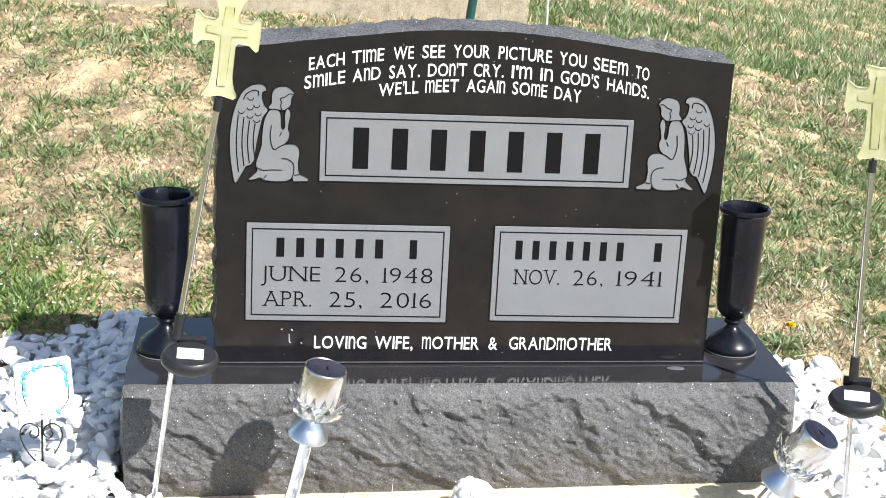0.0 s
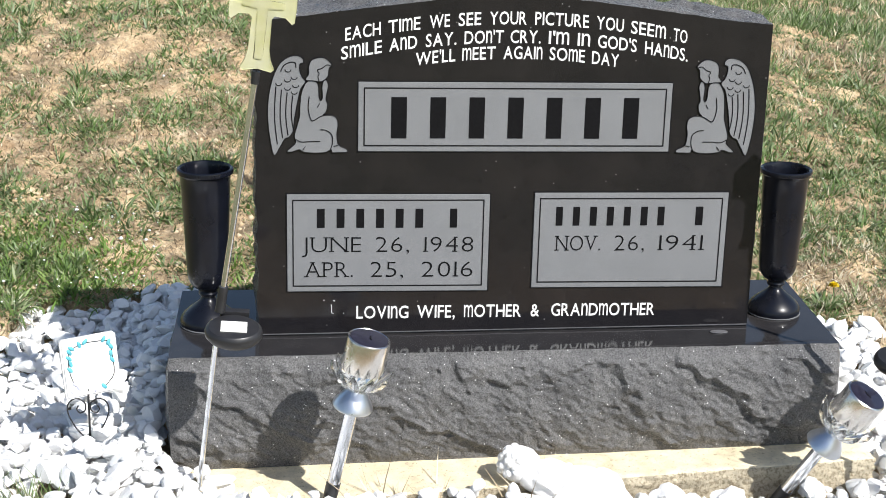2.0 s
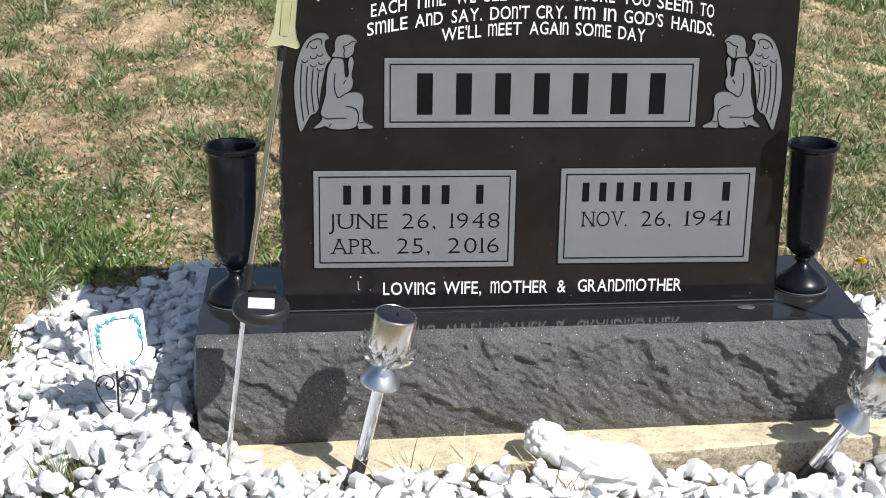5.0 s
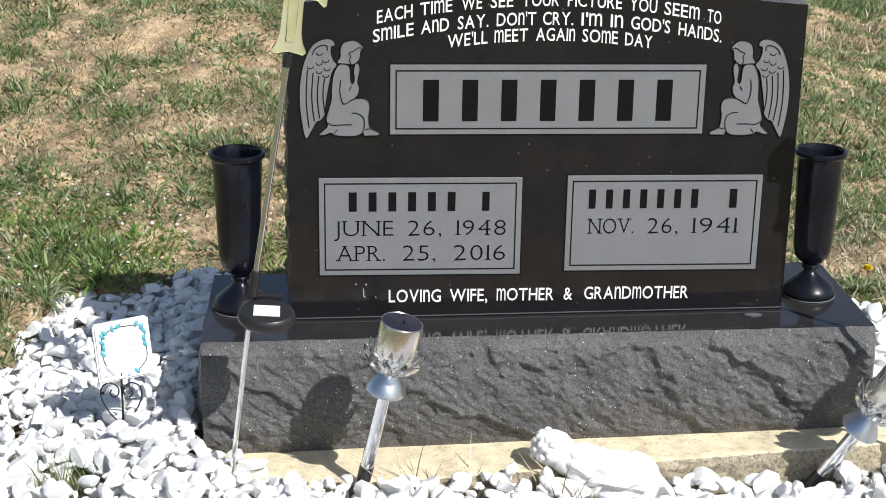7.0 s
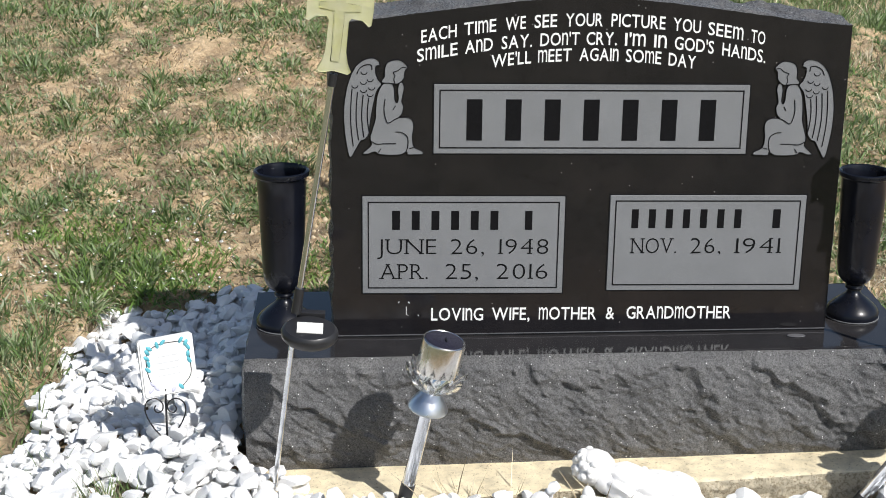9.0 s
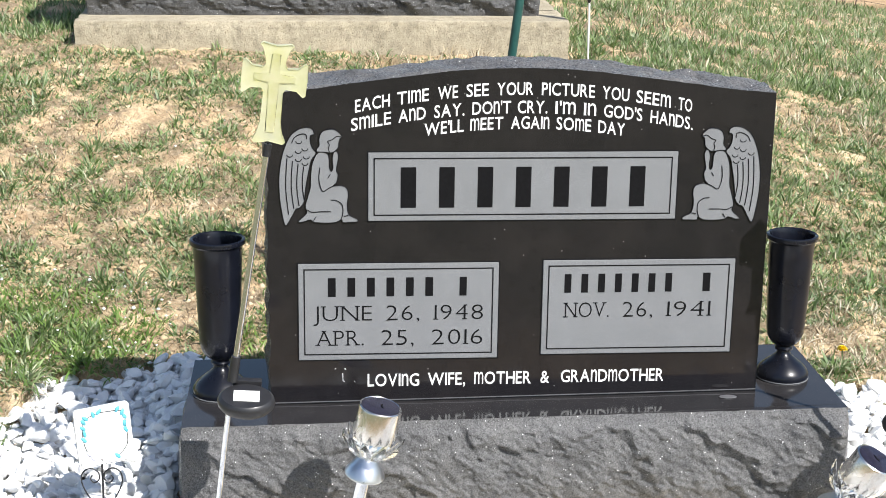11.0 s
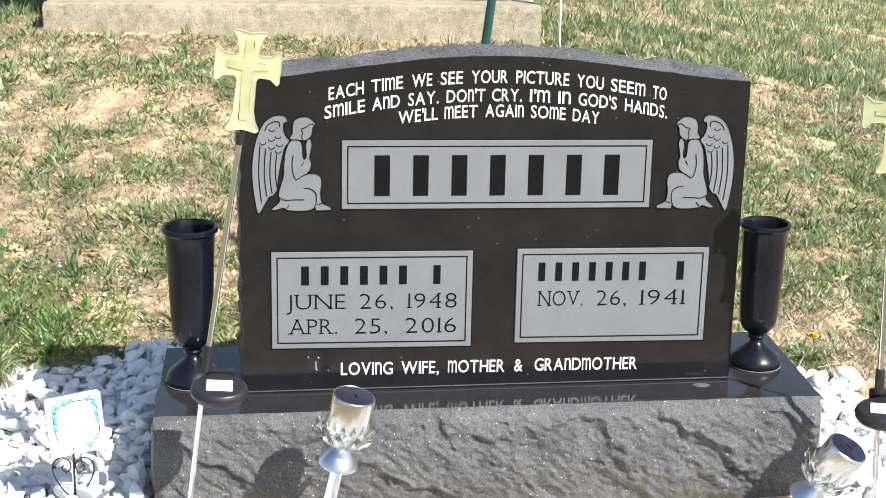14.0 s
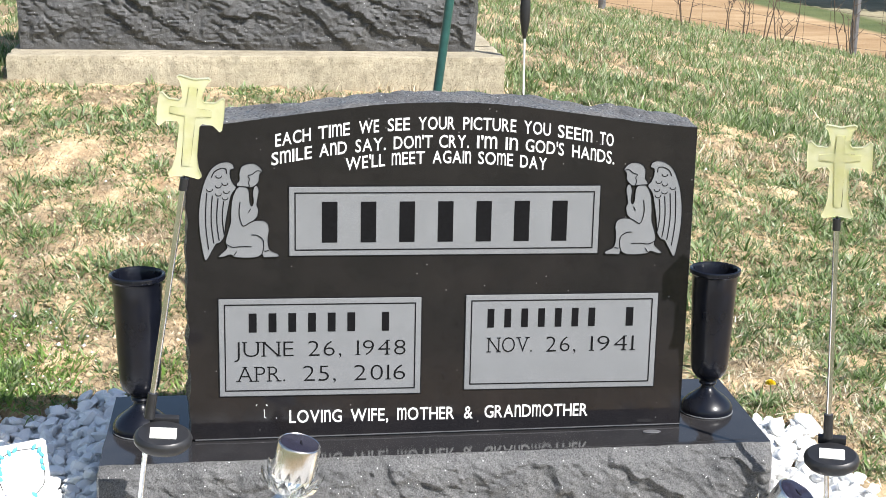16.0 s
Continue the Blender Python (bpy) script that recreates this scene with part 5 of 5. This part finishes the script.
    # the lawn that lies before the plot
    e = np.stack([q.uniform(-3.5, 3.5, 5000), q.uniform(-5.0, -0.72, 5000)], -1)
    e = e[np.hypot(e[:, 0] + 0.36, e[:, 1] + 2.7) > 0.3]
    blades("green_grass", e[::2], 6, 0.05, 0.006, 0.8, GRASS, "thin lawn before the pebbled plot", 13)
    blades("dry_grass", e[1::2], 6, 0.05, 0.006, 1.0, STRAW, "dry grass before the pebbled plot", 18)
    # weeds that come up through the pebbles
    for x, y, n, s in ((-0.838, -0.228, 30, 14), (-0.93, -0.12, 7, 15), (0.02, -0.245, 5, 16), (-0.195, -0.235, 7, 17)):
        c = np.stack([q.normal(x, 0.032, n), q.normal(y, 0.015, n)], -1)
        dry = s > 15
        blades("weed_tuft", c, 10, 0.085 if not dry else 0.11, 0.0026, 0.7, STRAW if dry else GRASS, "small weed tuft coming up through white pebbles", s, 0.5, 0.03)
    c = np.stack([q.normal(-0.838, 0.034, 60), q.normal(-0.228, 0.02, 60)], -1)
    blades("weed_tuft", c, 9, 0.07, 0.0028, 1.0, STRAW, "dry brown weed tuft coming up through white pebbles", 19, 0.7, 0.03)
    # stray chips of white marble in the grass
    r = np.random.default_rng(31)
    e = np.concatenate([np.stack([-1.7 + 1.0 * r.random(300) ** 1.5, 0.62 + 0.55 * r.random(300) ** 1.4], -1), np.stack([r.uniform(-1.7, 2.2, 70), r.uniform(0.7, 2.9, 70)], -1)])
    e = e[free(e)]
    octa = np.array([(1, 0, 0), (0, 1, 0), (-1, 0, 0), (0, -1, 0), (0.1, 0.1, 0.75), (0, 0, -0.7)], float)
    v = octa[None] * (0.0025 + 0.0045 * r.random(len(e)) ** 3)[:, None, None] * r.uniform(0.6, 1.3, (len(e), 6, 1))
    v = v + np.concatenate([e, (land(e[:, 0], e[:, 1]) + lumps(e[:, 0], e[:, 1]))[:, None] + r.uniform(0.002, 0.016, (len(e), 1))], 1)[:, None]
    tagged(soup("marble_chips", v, [(0, 1, 4), (1, 2, 4), (2, 3, 4), (3, 0, 4), (1, 0, 5), (2, 1, 5), (3, 2, 5), (0, 3, 5)], PEBBLE), "stray white marble chips in thin grass", "chips", kind="stuff")
    r = np.random.default_rng(12)
    p, k = scatter(24000, 17, -1.25, 1.35, 0.35, 5.0)
    p = p[free(p) & (k < np.clip((0.72 - lushness(p)) * 3, 0.03, 0.9))]
    octa = np.array([(1, 0, 0), (0, 1, 0), (-1, 0, 0), (0, -1, 0), (0.1, 0.1, 0.75), (0, 0, -0.7)], float)
    s = 0.002 + 0.010 * r.random(len(p)) ** 5
    v = octa[None] * s[:, None, None] * r.uniform(0.6, 1.3, (len(p), 6, 1))
    v = v + np.concatenate([p, (land(p[:, 0], p[:, 1]) + lumps(p[:, 0], p[:, 1]))[:, None] + 0.001], 1)[:, None]
    tagged(soup("soil_clods", v, [(0, 1, 4), (1, 2, 4), (2, 3, 4), (3, 0, 4), (1, 0, 5), (2, 1, 5), (3, 2, 5), (0, 3, 5)], CLOD), "small tan stones and clods on bare soil", "clods", kind="stuff")


turf()


# ---- white pebbles ----
def pebble_shape(rng):
    """A broken marble pebble of unit size: a ball cut by a few planes."""
    bm = bmesh.new()
    bmesh.ops.create_icosphere(bm, subdivisions=2, radius=1)
    cuts = [(Vector((rng.gauss(0, 1), rng.gauss(0, 1), rng.gauss(0, 1))).normalized(), rng.uniform(0.38, 0.72)) for _ in range(10)]
    sx, sy, sz = rng.uniform(0.85, 1.25), rng.uniform(0.65, 0.95), rng.uniform(0.5, 0.8)
    for v in bm.verts:
        for n, d in cuts:
            over = v.co.dot(n) - d
            if over > 0:
                v.co -= n * over * 0.97
        v.co += v.co.normalized() * 0.03 * noise.noise(v.co * 2.3 + cuts[0][0] * 9)
        v.co = Vector((v.co.x * sx, v.co.y * sy, v.co.z * sz)) * 1.25
    me = bpy.data.meshes.new("pebble")
    bm.to_mesh(me)
    bm.free()
    me.materials.append(PEBBLE)
    me.polygons.foreach_set("use_smooth", [True] * len(me.polygons))
    me.set_sharp_from_angle(angle=radians(24))
    return me


def pebble_bed():
    rng = random.Random(21)
    shapes = [pebble_shape(rng) for _ in range(14)]
    bed = tagged(new("pebble_bed"), "plot filled with loose broken white marble pebbles", "pebbles", kind="structure")
    grid, placed = {}, []

    def clear(x, y, r):
        cx, cy = int(math.floor(x / 0.06)), int(math.floor(y / 0.06))
        for i in range(-2, 3):
            for j in range(-2, 3):
                for (px, py, pr) in grid.get((cx + i, cy + j), ()):
                    if math.hypot(px - x, py - y) < (pr + r) * (0.60, 0.66, 1.5, 0.9)[layer]:
                        return False
        return True

    def on_footing(x, y, r):
        return -0.628 - r * 0.35 < x < 0.68 + r * 0.6 and y > -0.262 + 0.0693 * (x + 0.72) - r * 0.75 and y < 0.40

    for layer, tries in ((0, 16000), (1, 14000), (2, 2500), (3, 9000)):
        grid.clear()
        for _ in range(tries):
            x, y = rng.uniform(-1.12, 0.98), rng.uniform(-1.1, 0.86)
            r = rng.choice((0.013, 0.016, 0.018, 0.020, 0.023, 0.027)) * rng.uniform(0.85, 1.15)
            if y > 0.1 and r > 0.02 and x < 0:
                r *= 0.8
            if layer == 3:
                r = rng.uniform(0.006, 0.011)
            if not bool(in_bed(x, y)):
                continue
            if layer == 2 and not all(bool(in_bed(x + a, y + b)) for a, b in ((-0.06, 0), (0.06, 0), (0, -0.06), (0, 0.06))):
                continue
            if x < -0.5 and y < 0:
                blocked = -0.622 - r * 0.35 < x < 0.7 and y > -0.135 - r * 0.5 and y < 0.40
            else:
                blocked = on_footing(x, y, r)
            if blocked or -0.632 - r * 0.35 < x < 0.66 and -0.14 < y < 0.30:
                continue
            if any(math.hypot(x - a, y - b) < r * 0.7 + c for a, b, c in ((-0.3268, -0.248, 0.014), (-0.557, -0.185, 0.006), (0.468, -0.205, 0.030), (0.671, -0.233, 0.006), (-0.757, -0.055, 0.004), (-0.838, -0.228, 0.045), (-0.93, -0.12, 0.012))):
                continue
            if -0.05 < x < 0.155 and -0.33 < y < -0.15 and layer:
                continue
            if not clear(x, y, r):
                continue
            key = (int(math.floor(x / 0.06)), int(math.floor(y / 0.06)))
            grid.setdefault(key, []).append((x, y, r))
            heap = 0.022 * math.exp(-((x + 0.75) / 0.35) ** 2) * (y > -0.5) + (0.016 if (x < -0.52 and -0.32 < y < -0.1) else 0)
            side = 0.05 * math.exp(-((x + 0.65) / 0.10) ** 2) * min(1, max(0, (y + 0.22) / 0.12)) if x < -0.6 else 0
            z = -0.060 + (0, 0.024, 0.038, 0.021)[layer] + heap + (0.022 if y < -0.17 and -0.5 < x < 0.1 else -0.004 if y < -0.1 and x > 0.1 else 0) + side + rng.uniform(-0.004, 0.006) + r * 0.35
            if x > 0.6:
                z += 0.012
            placed.append((x, y, z, r, layer))
            if side > 0.012:
                placed.append((x, y, z - 0.028, r, layer + 4))
    near = sorted((p for p in placed if p[4] == 1 and -1.0 < p[0] < 0.75 and -0.42 < p[1] < 0.15), key=lambda p: -p[3])[:300]
    chosen = set(near)
    verts, faces, count = [], [], 0
    data = []
    for me in shapes:
        co = np.empty(len(me.vertices) * 3, np.float32)
        me.vertices.foreach_get("co", co)
        data.append((co.reshape(-1, 3), np.array([tuple(p.vertices) for p in me.polygons])))
    for p in placed:
        x, y, z, r, layer = p
        rot = Euler((rng.uniform(-0.5, 0.5), rng.uniform(-0.5, 0.5), rng.uniform(0, 6.28)))
        k = rng.randrange(len(shapes))
        if p in chosen:
            ob = new("pebble", shapes[k])
            ob.matrix_world = Matrix.LocRotScale((x, y, z), rot, (r, r, r))
            ob.parent = bed
            continue
        m = np.array(rot.to_matrix(), dtype=np.float32) * r
        verts.append(data[k][0] @ m.T + np.array((x, y, z), np.float32))
        faces.append(data[k][1] + count)
        count += len(data[k][0])
    V, F = np.concatenate(verts), np.concatenate(faces)
    me = bpy.data.meshes.new("pebbles")
    me.vertices.add(len(V))
    me.vertices.foreach_set("co", V.ravel())
    me.loops.add(F.size)
    me.loops.foreach_set("vertex_index", F.astype(np.int32).ravel())
    me.polygons.add(len(F))
    me.polygons.foreach_set("loop_start", (np.arange(len(F)) * 3).astype(np.int32))
    me.polygons.foreach_set("use_smooth", np.ones(len(F), dtype=bool))
    me.update(calc_edges=True)
    me.set_sharp_from_angle(angle=radians(24))
    me.materials.append(PEBBLE)
    rest = tagged(new("pebbles", me), kind="stuff")
    rest.parent = bed


pebble_bed()
